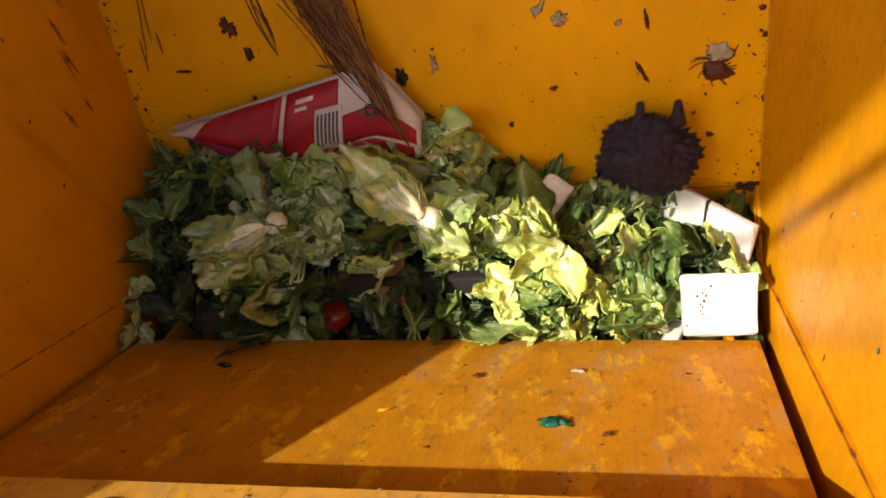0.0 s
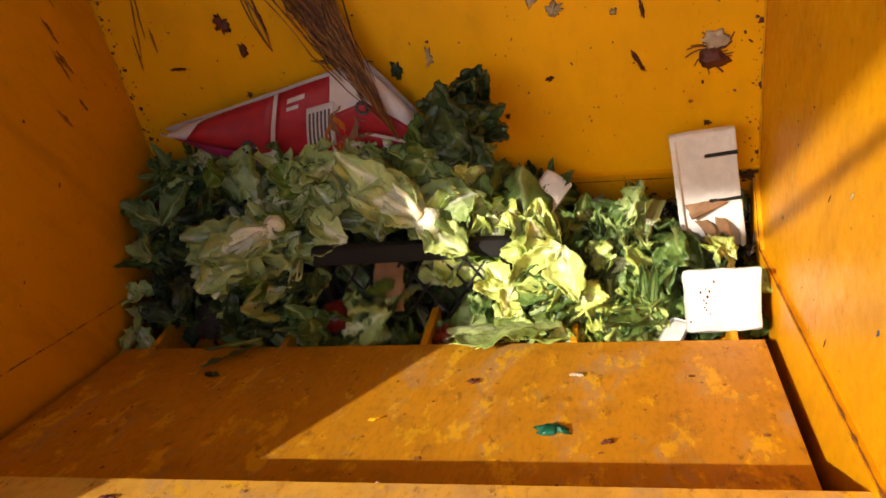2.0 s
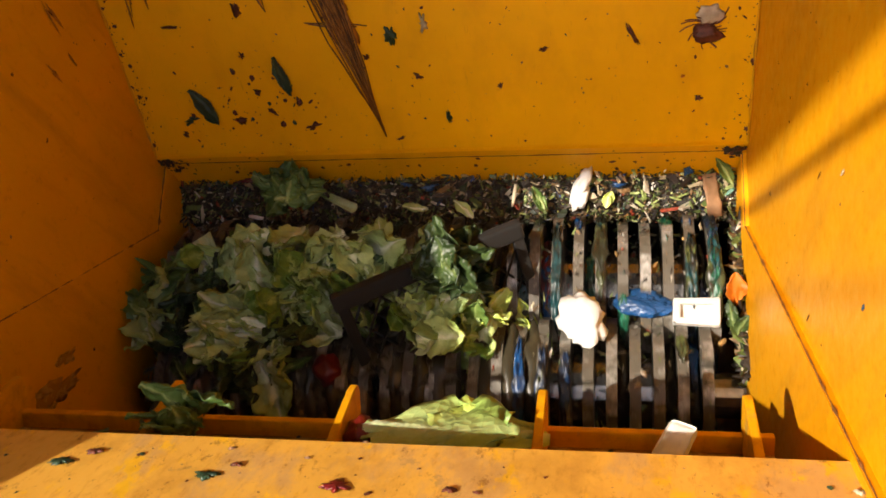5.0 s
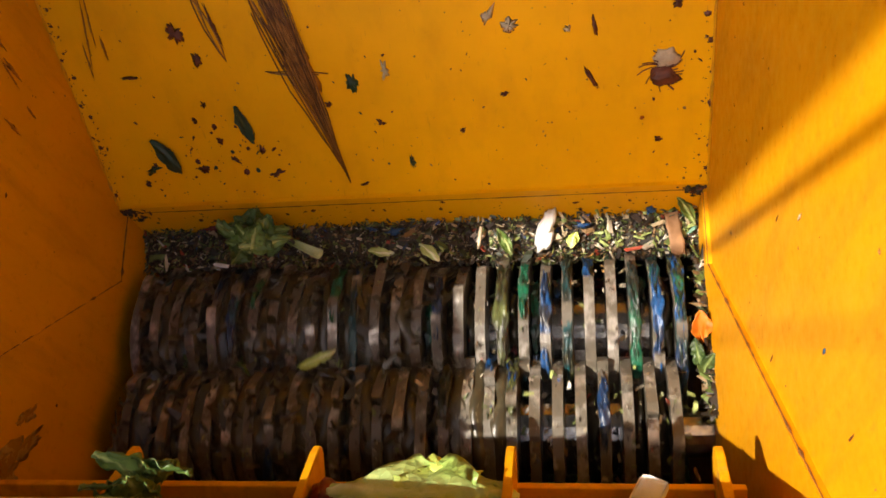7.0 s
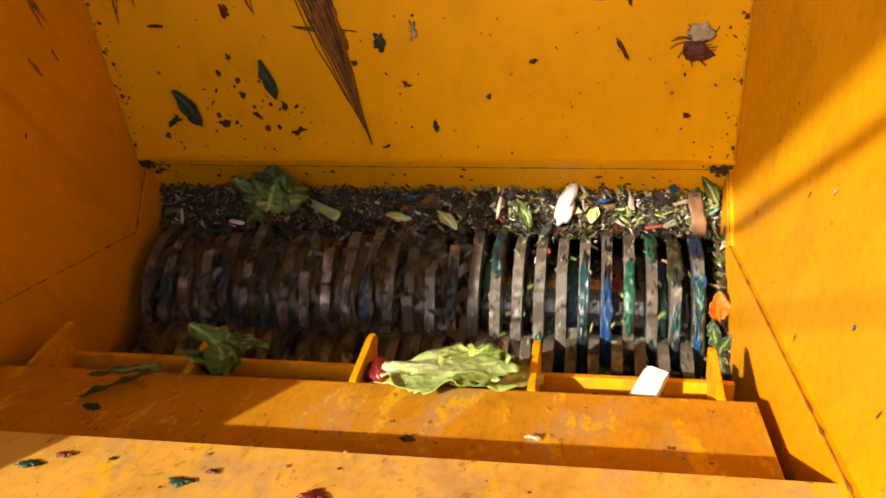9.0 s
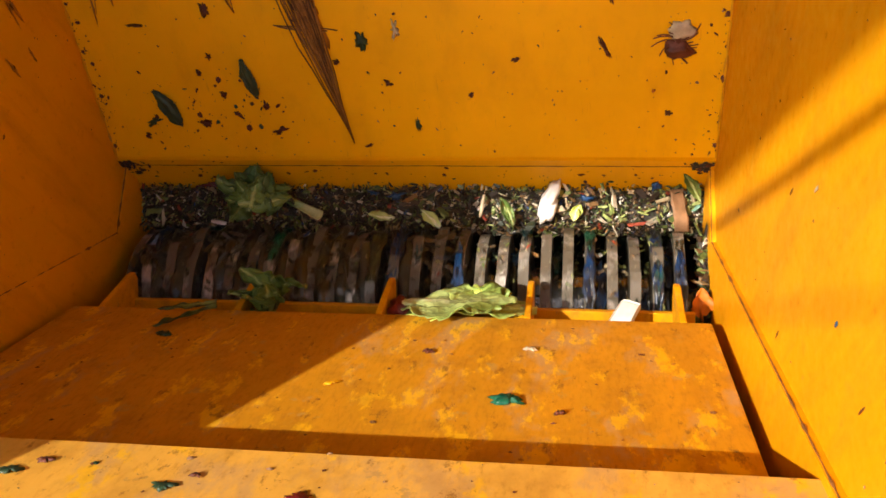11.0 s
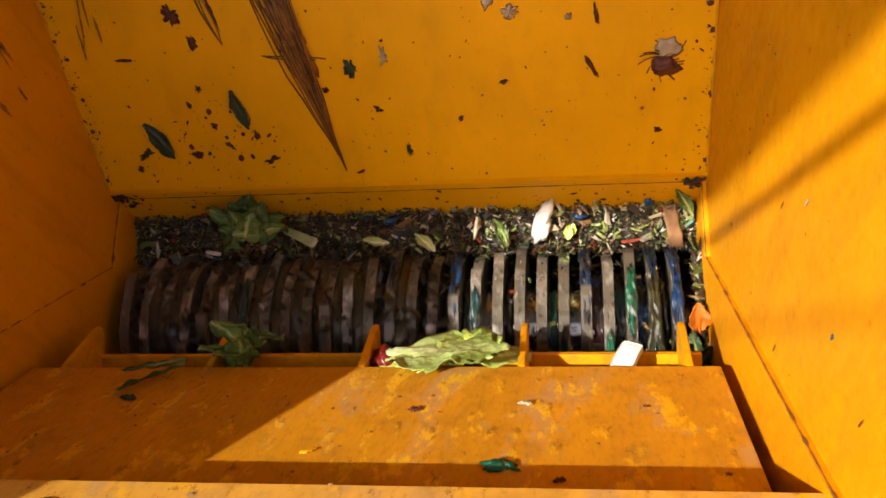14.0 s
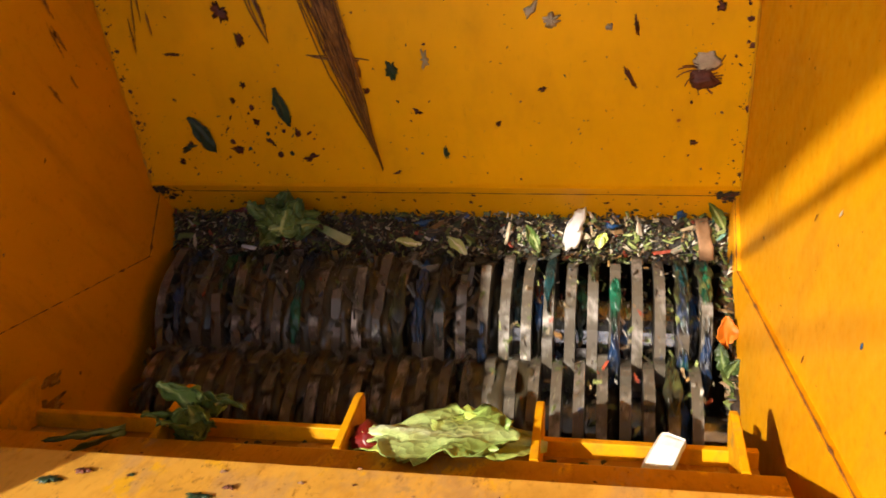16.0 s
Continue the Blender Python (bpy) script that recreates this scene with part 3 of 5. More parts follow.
MESHES = {
    "lettuce_leaf": [leaf_mesh("lettuce_leaf", M_LETTUCE, 10 + i, 2 + i % 2, 0.115, 0.070, 0.7, 0.3, 0.085) for i in range(10)],
    "yellow_lettuce_leaf": [leaf_mesh("yellow_lettuce_leaf", M_YELLEAF, 30 + i, 4, 0.09, 0.055, 0.6, 0.3, 0.09, 70) for i in range(3)],
    "green_leaf": [leaf_mesh("green_leaf", M_GREEN, 40 + i, 3 + i % 2, 0.105, 0.052, 0.5, 0.25, 0.075, 75, 0.12) for i in range(9)],
    "spinach_leaf": [leaf_mesh("spinach_leaf", M_DARKLEAF, 60 + i, 3 + i % 2, 0.10, 0.050, 0.5, 0.25, 0.075, 90, 0.25) for i in range(6)],
    "leaf_shred": [leaf_mesh("leaf_shred", (M_DARKLEAF, M_GREEN, M_LETTUCE, M_YELLEAF)[i // 4], 70 + i, 1, 0.070 + 0.010 * (i % 4), 0.018 + 0.008 * (i % 3), 0.6, 0.55, 0.09, 0, 0.04 * (i % 4)) for i in range(16)],
    "celery_stalk": [stalk_mesh("celery_stalk", M_STALK, 90 + i, 0.15 + 0.02 * i) for i in range(3)],
}
LOOKS = {
    "lettuce_leaf": ("pale green torn lettuce leaves with ruffled rims", "lettuce"),
    "yellow_lettuce_leaf": ("yellowed frilly lettuce leaves in the scrap heap", "lettuce"),
    "green_leaf": ("wilted mid green leaves in the scrap heap", "leaf"),
    "spinach_leaf": ("dark wet spinach leaves in the scrap heap", "leaf"),
    "leaf_shred": ("torn curled strip of leaf in the scrap heap", "leaf"),
    "herb_sprig": ("thin green herb sprigs in the scrap heap", "herbs"),
    "celery_stalk": ("pale ribbed celery stalk with leafy end", "celery"),
}
MOVERS = []       # (thing, rows)
Y_NIP = sum(ROTOR_Y) / 2


def heap_top(x, y):
    """Height of the scrap heap at the start."""
    back = max(0.0, min(1.0, (y + 0.13) / 0.36))
    left = 0.245 + 0.060 * back
    right = 0.215 - 0.045 * back
    k = max(0.0, min(1.0, (x - 0.02) / 0.22))
    top = left * (1 - k) + right * k
    if x > 0.42:
        top += 0.07 * back * min(1, (x - 0.42) / 0.1)
    return top


def clear_time(x):
    """When the cutters have drawn in all that lay at x."""
    if x < -0.44:
        return 6.0
    if x < -0.05:
        return 7.3
    if x < 0.22:
        return 7.3 - (x + 0.05) * 5.2
    return 4.6


def sink_rows(p, turn, t1, rng, y1=None):
    """Rests until the ram draws back, slides to the nip of the cutters, goes under."""
    spin = lambda a: turn @ Euler((rng.uniform(-a, a), rng.uniform(-a, a), rng.uniform(-a, a))).to_matrix().to_4x4()
    y1 = Y_NIP + (p.y - 0.07) * 0.6 if y1 is None else y1
    rows = [(0.0, p, turn)]
    hold = 1.5
    if t1 > 2.2:
        rows.append((hold, p, turn))
        mid = p.lerp(Vector((p.x, y1, 0.135)), 0.45)
        t_mid = hold + (t1 - hold) * 0.5
        if t1 - hold > 1.2:
            rows.append((t_mid, mid, spin(0.5)))
        if t1 > 5.2:
            rows.append((t_mid + (t1 - t_mid) * 0.55, p.lerp(Vector((p.x, y1, 0.135)), 0.92), spin(0.6)))
    rows += [(t1, Vector((p.x, y1, 0.13)), spin(0.6)), (t1 + 0.35, Vector((p.x, Y_NIP, 0.05)), spin(0.7)),
             (t1 + 0.7, Vector((p.x, Y_NIP, -0.22)), spin(0.5)), (t1 + 1.1, Vector((p.x, Y_NIP + rng.uniform(-.2, .2), -0.5)), spin(0.5))]
    last = rows[-1]
    rows.append((16.0, last[1], last[2]))
    return [(t, Matrix.Translation(q) @ m) for t, q, m in rows]


def thing(name, me, label, category, group=""):
    ob = new(name, me)
    return tagged(ob, label, category, group)


SPRIGS = [bunch_of("herb_sprig", M_GREEN, 80 + k, LOOKS["herb_sprig"][0], "herbs", "heap of vegetable scraps", 8, 0.085, 0.018, 0.2, 0.3, 0.03, 75, 0.2, "blade") for k in range(2)]
for k, ob in enumerate(SPRIGS):
    ob.matrix_basis = pose(-0.3 + 0.2 * k, 0, -0.45)


SPOTS = ((-0.07, 0.085, 0.085), (0.205, -0.02, 0.05), (-0.36, -0.005, 0.05), (0.165, 0.095, 0.04), (-0.37, 0.06, 0.03), (-0.075, -0.06, 0.04), (-0.178, -0.128, 0.03), (-0.415, -0.125, 0.04))


def build_heap():
    rng = random.Random(77)
    for layer, count in ((0.15, 70), (0.5, 100), (0.82, 140), (1.0, 190), (1.06, 230)):
        for i in range(count):
            x = -0.56 + 1.12 * ((i * 0.61803) % 1.0) + rng.uniform(-0.02, 0.02)
            y = -0.15 + 0.37 * ((i * 0.7548 + layer) % 1.0) + rng.uniform(-0.01, 0.01)
            top = heap_top(x, y)
            z = 0.10 + (top - 0.10) * layer + rng.uniform(-0.012, 0.012)
            y = min(y, 0.09 + (z - 0.10) * 0.55 if z < 0.195 else SEAM_Y - 0.02 + (z - SEAM_Z) * 0.577)
            if layer > 0.4 and x > 0.40 and (y < -0.03 or y > 0.01) or layer > 0.9 and -0.24 < x < 0.12 and y < 0.0 and rng.random() < 0.72:
                continue
            if layer > 0.9 and any((x - a) ** 2 + (y - b) ** 2 < c * c for a, b, c in SPOTS):
                continue
            if layer > 1.05:
                kind = "lettuce_leaf" if -0.42 < x < 0.12 and y > -0.02 and rng.random() < 0.5 else "leaf_shred"
            elif layer < 0.6:
                kind = rng.choice(("green_leaf", "spinach_leaf", "spinach_leaf"))
            elif x < -0.42 or y < -0.07 and x < 0.12:
                kind = rng.choice(("green_leaf", "spinach_leaf", "spinach_leaf", "lettuce_leaf", "herb_sprig"))
            elif x < 0.08:
                kind = rng.choice(("lettuce_leaf", "lettuce_leaf", "lettuce_leaf", "lettuce_leaf", "lettuce_leaf", "green_leaf", "celery_stalk"))
            else:
                kind = rng.choice(("green_leaf", "green_leaf", "spinach_leaf", "lettuce_leaf", "yellow_lettuce_leaf", "herb_sprig"))
            lab, cat = LOOKS[kind]
            if kind == "herb_sprig":
                ob = copy_thing(SPRIGS[i % 2], Matrix())
            else:
                ob = thing(kind, rng.choice(MESHES[kind]), lab, cat, "heap of vegetable scraps")
            if kind == "leaf_shred":
                tone = 8 if x > 0.1 else 0 if x < -0.40 or y < -0.04 else 4
                ob.data = MESHES[kind][tone + rng.randrange(8)]
            s = rng.uniform(0.65, 1.15) if layer < 1.05 else rng.uniform(0.45, 0.95)
            ob.scale = (s, s, s)
            turn = Euler((radians(rng.uniform(-35, 45)), radians(rng.uniform(-40, 40)), rng.uniform(0, 6.28))).to_matrix().to_4x4()
            r = max(0.0, (z - 0.10) / 0.2)
            t1 = 1.9 + min(1.0, 0.15 + 0.85 * r) * (clear_time(x) - 2.6) + rng.uniform(-0.3, 0.3)
            if kind in ("lettuce_leaf", "celery_stalk") and t1 > 5.3:
                t1 -= 0.35
            if kind in ("green_leaf", "spinach_leaf") and layer > 0.7 and -0.42 < x < -0.02 and rng.random() < 0.6:
                t1 = rng.uniform(5.9, 6.7)
            if -0.24 < x < 0.15 and y < 0.01 and layer > 0.4:
                t1 = rng.uniform(1.9, 2.7)
            MOVERS.append((ob, sink_rows(Vector((x, y, z)), turn, max(1.9, t1), rng)))


build_heap()


def feature(name, me, label, category, p, rot, t1, scale=1.0, seed=0):
    ob = thing(name, me, label, category) if isinstance(me, bpy.types.Mesh) else me
    ob.scale = (scale,) * 3
    MOVERS.append((ob, sink_rows(Vector(p), pose(0, 0, 0, rot[0]) @ pose(0, 0, 0, 0, rot[1], rot[2]), t1, random.Random(seed))))
    return ob


feature("cos_lettuce", cos_lettuce(3, "halved cos lettuce with a white butt and pale ribs", M_LETTUCE), "halved cos lettuce with a white butt and pale ribs", "lettuce", (-0.062, 0.080, 0.325), (26, 0, 52), 4.1, 1.05, 1)
feature("cos_lettuce", cos_lettuce(4, "yellow green cos lettuce lying in the sun", M_YELLEAF), "yellow green cos lettuce lying in the sun", "lettuce", (0.205, -0.005, 0.255), (20, 10, 5), 4.6, 0.78, 2)
feature("cos_lettuce", cos_lettuce(6, "limp pale cos lettuce leaves on the heap", M_LETTUCE), "limp pale cos lettuce leaves on the heap", "lettuce", (-0.36, -0.005, 0.296), (14, -10, 118), 5.1, 0.95, 3)
feature("cabbage_leaf", leaf_mesh("cabbage_leaf", M_GREEN, 7, 1, 0.13, 0.13, -0.6, -0.35, 0.015, 0, 0.15), "domed green cabbage leaf with pale veins", "cabbage", (0.165, 0.095, 0.285), (25, 0, 175), 4.3, 1.0, 4)
feature("lettuce_leaf", MESHES["yellow_lettuce_leaf"][0], "bright yellow frilly lettuce leaves", "lettuce", (0.235, -0.06, 0.265), (20, 0, 160), 4.2, 1.15, 5)
feature("lettuce_leaf", MESHES["yellow_lettuce_leaf"][1], "bright yellow frilly lettuce leaves", "lettuce", (0.13, -0.09, 0.262), (25, 0, 100), 4.6, 0.7, 6)


def chunk_mesh(name, mat, seed, sx, sy, sz, rough=0.12, sub=2):
    """An uneven lump."""
    bm = bmesh.new()
    bmesh.ops.create_icosphere(bm, subdivisions=sub, radius=1.0)
    o = Vector((seed * 3.1, seed, 0))
    for v in bm.verts:
        k = 1 + rough * 2.5 * noise.noise(v.co * 1.6 + o) + rough * noise.noise(v.co * 4 + o)
        v.co = Vector((v.co.x * sx * k, v.co.y * sy * k, v.co.z * sz * k))
    return mesh_of(name, bm, mat, True)


def foam_mesh(name, sx, sy, sz, slits=(), seed=0):
    """A moulded foam tray: a floor with raised rims, worn at its edges."""
    bm = bmesh.new()
    box(bm, -sx / 2, sx / 2, -sy / 2, sy / 2, -sz / 2, -sz / 2 + 0.010, 0.003)
    for a, b, c, d in ((-sx / 2, -sx / 2 + 0.012, -sy / 2, sy / 2), (sx / 2 - 0.012, sx / 2, -sy / 2, sy / 2),
                       (-sx / 2, sx / 2, -sy / 2, -sy / 2 + 0.012), (-sx / 2, sx / 2, sy / 2 - 0.012, sy / 2)):
        box(bm, a, b, c, d, -sz / 2, sz / 2, 0.004)
    for v in bm.verts:
        v.co += Vector((noise.noise(v.co * 30), noise.noise(v.co * 30 + Vector((5, 0, 0))), noise.noise(v.co * 30 + Vector((0, 7, 0))))) * 0.003
    for y in slits:
        box(bm, 0.0, sx / 2 + 0.002, y - 0.003, y + 0.003, -sz / 2 + 0.006, sz / 2 + 0.004, 0, 1)
    return mesh_of(name, bm, [M_FOAM, M_CRATE])


def slab_mesh(name, sx, sy, sz, seed, dots=22):
    """A solid foam block with chipped corners and pressed-in dirt."""
    rng = random.Random(seed)
    bm = bmesh.new()
    box(bm, -sx / 2, sx / 2, -sy / 2, sy / 2, -sz / 2, sz / 2, 0.009)
    bmesh.ops.subdivide_edges(bm, edges=bm.edges[:], cuts=3, use_grid_fill=True)
    for v in bm.verts:
        v.co += Vector((noise.noise(v.co * 25), noise.noise(v.co * 25 + Vector((5, 0, 0))), noise.noise(v.co * 25 + Vector((0, 7, 0))))) * 0.005
    for _ in range(dots):
        y = rng.uniform(-0.35, 0.3) * sy
        x = (-0.22 + 0.25 * y / sy) * sx + rng.gauss(0, 0.06) * sx
        r = rng.uniform(0.0006, 0.0022)
        g = bmesh.ops.create_icosphere(bm, subdivisions=1, radius=r, matrix=pose(x, y, sz / 2 + 0.001) @ Matrix.Diagonal((1, 1.6, 0.8, 1)))
        for f in {f for v in g["verts"] for f in v.link_faces}:
            f.material_index = 1
    return mesh_of(name, bm, [M_FOAM, M_BROWN])


def board_mesh(name, sx, sy, seed):
    """A torn, buckled strip of board."""
    bm = bmesh.new()
    o = Vector((seed, 0, 0))
    sheet(bm, lambda u, v: ((v - 0.5) * sx * (1 + 0.25 * noise.noise(Vector((u * 5, v * 2, seed)))), (u - 0.5) * sy * (1 + 0.12 * noise.noise(Vector((v * 6, 0, seed)))), 0.008 * math.sin(u * 4 + v) + 0.004 * noise.noise(Vector((u * 6, v * 6, 1)))), 10, 6, 0.003)
    return mesh_of(name, bm, M_BOARD)


def feature_rows(ob, rows, t_gone):
    """Poses to start with, then down between the cutters."""
    rng = random.Random(len(rows))
    t, m = rows[-1]
    x = m.translation.x
    rot = m.to_3x3().normalized().to_4x4()
    end = [(t_gone - 0.5, Matrix.Translation((x, Y_NIP + 0.02, 0.13)) @ rot),
           (t_gone, Matrix.Translation((x, Y_NIP, -0.10)) @ rot @ pose(0, 0, 0, 30, 20, 10)),
           (t_gone + 0.5, Matrix.Translation((x, Y_NIP, -0.5)) @ rot @ pose(0, 0, 0, 50, 30, 10))]
    rows = rows + end
    MOVERS.append((ob, rows + [(16.0, rows[-1][1])]))


def lean(x, h, out, roll=0.0, rx=0.0):
    """The pose of a thing flat against the back wall, its y up the wall."""
    return Matrix.Translation(on_back(x, h, out)) @ BACK_FRAME @ pose(0, 0, 0, rx, 0, roll)


def build_carton():
    c = empty("carton", lean(-0.26, 0.18, 0.05, 0))
    tagged(c, "crushed red and white printed carton lying on the heap", "carton")
    rng = random.Random(4)
    bm = bmesh.new()

    def skin(u, v):
        x = -0.255 + 0.49 * u
        hi = 0.002 + 0.125 * u / 0.82 if u < 0.82 else 0.127 - 0.10 * (u - 0.82) / 0.18
        lo = -0.012 - 0.085 * u / 0.37 if u < 0.37 else -0.097 + 0.045 * (u - 0.37) / 0.63
        y = lo + (hi - lo) * v
        x += 0.05 * (v - 0.5) * (1 - u)
        z = 0.022 * math.sin(math.pi * v) + 0.008 * noise.noise(Vector((x * 9, y * 12, 1)))
        return x, y, z
    sheet(bm, skin, 24, 10, 0.004)
    low = lambda u, v: (skin(u, v)[0], skin(u, v)[1], -0.020 - 0.3 * skin(u, v)[2])
    sheet(bm, low, 16, 6, 0.004)
    part("board", bm, M_CARD, c, "crumpled white carton board")
    # printed fields that follow the bulge of the board
    def field(name, u0, u1, v0, v1, mat, lift=0.0032, cut=0.0, label=""):
        bm = bmesh.new()
        def fn(u, v):
            uu = u0 + (u1 - u0) * u
            vv = v0 + (v1 - v0) * v + cut * (u - 0.5)
            p = Vector(skin(uu, max(0.0, min(1, vv))))
            return p + Vector((0, 0, lift))
        sheet(bm, fn, 10, 6, 0.0008)
        return part(name, bm, mat, c, label)
    field("red_field", 0.09, 0.435, 0.33, 0.998, M_RED, label="red print with a torn rim")
    field("red_field", 0.455, 0.68, 0.0, 0.998, M_RED)
    field("red_field", 0.68, 0.985, 0.34, 0.66, M_RED, cut=0.12)
    field("red_field", 0.70, 0.97, 0.02, 0.30, M_RED)
    field("magenta_field", 0.05, 0.28, 0.02, 0.33, M_PINK, label="magenta printed corner")
    field("label_panel", 0.585, 0.70, 0.26, 0.74, M_CARD, 0.0046)
    for k in range(6):
        field("print_bar", 0.595 + 0.016 * k, 0.603 + 0.016 * k, 0.32, 0.68, M_INK, 0.0058)
    for u0, u1, v0, v1 in ((0.50, 0.575, 0.86, 0.91), (0.50, 0.55, 0.78, 0.82), (0.73, 0.81, 0.20, 0.24), (0.73, 0.79, 0.11, 0.15), (0.88, 0.90, 0.06, 0.26)):
        field("print_bar", u0, u1, v0, v1, M_CARD, 0.0060)
    for u, v in ((0.345, 0.44), (0.815, 0.60)):
        bm = bmesh.new()
        p = Vector(skin(u, v)) + Vector((0, 0, 0.006))
        tube(bm, [p + Vector((math.cos(a) * 0.011, math.sin(a) * 0.011, 0)) for a in np.linspace(0, 6.0, 14)], 0.0035, 6)
        part("printed_disc", bm, M_INK, c)
    feature_rows(c, [(0, lean(-0.248, 0.172, 0.06, -4)), (1.0, lean(-0.254, 0.170, 0.06, -4)), (1.8, lean(-0.256, 0.168, 0.06, -4)),
                     (2.5, lean(-0.252, 0.136, 0.08, -3)), (3.0, lean(-0.238, 0.062, 0.115, 0)), (3.2, lean(-0.222, 0.052, 0.115, 5)),
                     (4.0, lean(-0.20, 0.00, 0.10, 10, 15))], 5.1)


build_carton()


def upright(p, rot):
    return Matrix.Translation(p) @ pose(0, 0, 0, *rot)


def foam_tray(sx, sy, sz, slits):
    """A shallow foam tray with a broken rim, cut by slits."""
    t = tagged(empty("foam_tray"), "long white foam tray with dark slits", "foam tray")
    def piece(name, a, b, c, d, e, f, mat=M_FOAM, label=""):
        bm = bmesh.new()
        box(bm, a, b, c, d, e, f, 0.0025)
        bmesh.ops.subdivide_edges(bm, edges=bm.edges[:], cuts=2, use_grid_fill=True)
        for v in bm.verts:
            v.co += Vector((noise.noise(v.co * 40), noise.noise(v.co * 40 + Vector((5, 0, 0))), noise.noise(v.co * 40 + Vector((0, 7, 0))))) * 0.0022
        part(name, bm, mat, t, label)
    piece("tray_floor", -sx / 2, sx / 2, -sy / 2, sy / 2, -sz / 2, -sz / 2 + 0.009)
    piece("rim", -sx / 2, -sx / 2 + 0.010, -sy / 2, sy / 2, -sz / 2 + 0.007, sz / 2)
    piece("rim", sx / 2 - 0.010, sx / 2, -sy / 2, slits[0] - 0.006, -sz / 2 + 0.007, sz / 2)
    piece("rim", sx / 2 - 0.010, sx / 2, slits[1] + 0.006, sy / 2, -sz / 2 + 0.007, sz / 2)
    piece("rim", -sx / 2, sx / 2, sy / 2 - 0.010, sy / 2, -sz / 2 + 0.007, sz / 2)
    for y in slits:
        piece("slit", 0.0, sx / 2 + 0.001, y - 0.0035, y + 0.0035, -sz / 2 + 0.004, -sz / 2 + 0.0125, M_CRATE, "dark cut through the foam")
    return t


tray = foam_tray(0.115, 0.25, 0.016, (-0.02, 0.075))
feature_rows(tray, [(0, lean(0.480, -0.045, 0.09, 82, -45)), (0.15, lean(0.480, -0.02, 0.08, 55, -30)), (0.3, lean(0.480, -0.02, 0.06, 26, -12)), (0.5, lean(0.490, -0.02, 0.05, 16)), (1.0, lean(0.520, 0.01, 0.045, 0)),
                    (1.7, lean(0.523, 0.005, 0.045, 0)), (2.0, lean(0.508, -0.025, 0.05, 6)), (2.5, lean(0.462, -0.06, 0.075, 24)), (3.0, upright((0.408, -0.010, 0.238), (20, 0, 52))),
                    (3.2, upright((0.402, -0.024, 0.230), (18, 0, 52)))], 4.5)
block = thing("foam_block", slab_mesh("foam_block", 0.125, 0.105, 0.06, 5), "chipped white foam box with brown stains", "foam box")
feature_rows(block, [(0, upright((0.508, -0.118, 0.250), (22, 0, 1))), (1.7, upright((0.508, -0.118, 0.250), (22, 0, 1))), (2.5, upright((0.522, -0.150, 0.235), (24, 0, 14))),
                     (3.0, upright((0.425, -0.150, 0.235), (25, 10, 80))), (3.2, upright((0.430, -0.165, 0.225), (30, 15, 70)))], 4.7)
small = thing("foam_piece", slab_mesh("foam_piece", 0.055, 0.08, 0.03, 6), "small white foam offcut on the heap", "foam piece")
feature_rows(small, [(0, upright((0.215, 0.108, 0.245), (20, 25, -28))), (1.6, upright((0.215, 0.108, 0.245), (20, 25, -28))), (2.6, upright((0.215, 0.05, 0.19), (30, 25, -28)))], 3.6)
late = thing("foam_piece", chunk_mesh("foam_piece", M_FOAM, 8, 0.040, 0.050, 0.016, 0.22, 3), "broken white foam slab between the cutters", "foam piece")
MOVERS.append((late, [(0, upright((0.30, -0.02, 0.14), (5, 0, 10))), (3.6, upright((0.30, -0.05, 0.14), (5, 0, 10))), (5.3, upright((0.300, -0.205, 0.145), (12, 0, 4))), (5.5, upright((0.302, -0.215, 0.125), (22, 0, 2))),
                      (5.7, upright((0.305, -0.21, 0.085), (40, 0, 10))), (6.0, upright((0.305, Y_NIP, -0.05), (70, 0, 10))), (6.5, upright((0.305, Y_NIP, -0.5), (70, 0, 10))), (16, upright((0.305, Y_NIP, -0.5), (70, 0, 10)))]))
late2 = thing("foam_piece", slab_mesh("foam_piece", 0.06, 0.055, 0.034, 9, 0), "dirty white foam lump among the leaves", "foam piece")
MOVERS.append((late2, [(0, upright((-0.02, 0.02, 0.13), (5, 0, 10))), (4.5, upright((-0.02, -0.06, 0.145), (15, 0, 10))), (6.2, upright((0.035, -0.17, 0.150), (15, 0, 85))), (6.6, upright((-0.028, -0.145, 0.150), (45, 0, 5))),
                       (6.8, upright((-0.028, Y_NIP, 0.05), (70, 0, 5))), (7.0, upright((-0.028, Y_NIP, -0.2), (70, 0, 10))), (7.4, upright((-0.028, Y_NIP, -0.5), (70, 0, 10))), (16, upright((-0.028, Y_NIP, -0.5), (70, 0, 10)))]))
late3 = thing("foam_piece", slab_mesh("foam_piece", 0.095, 0.055, 0.014, 11, 0), "broken white foam slab thrown up by the cutters", "foam piece")
MOVERS.append((late3, [(0, upright((0.16, -0.30, -0.30), (0, 0, 0))), (7.2, upright((0.16, -0.30, -0.30), (0, 0, 0))), (7.7, upright((0.15, -0.275, 0.02), (30, 0, -20))), (8.0, upright((0.140, -0.255, 0.115), (40, 10, -30))),
                       (8.3, upright((0.170, -0.190, 0.130), (0, 0, 4))), (8.6, upright((0.175, Y_NIP, 0.06), (40, 0, 8))), (8.9, upright((0.175, Y_NIP, -0.15), (70, 0, 8))), (9.4, upright((0.175, Y_NIP, -0.5), (70, 0, 8))), (16, upright((0.175, Y_NIP, -0.5), (70, 0, 8)))]))


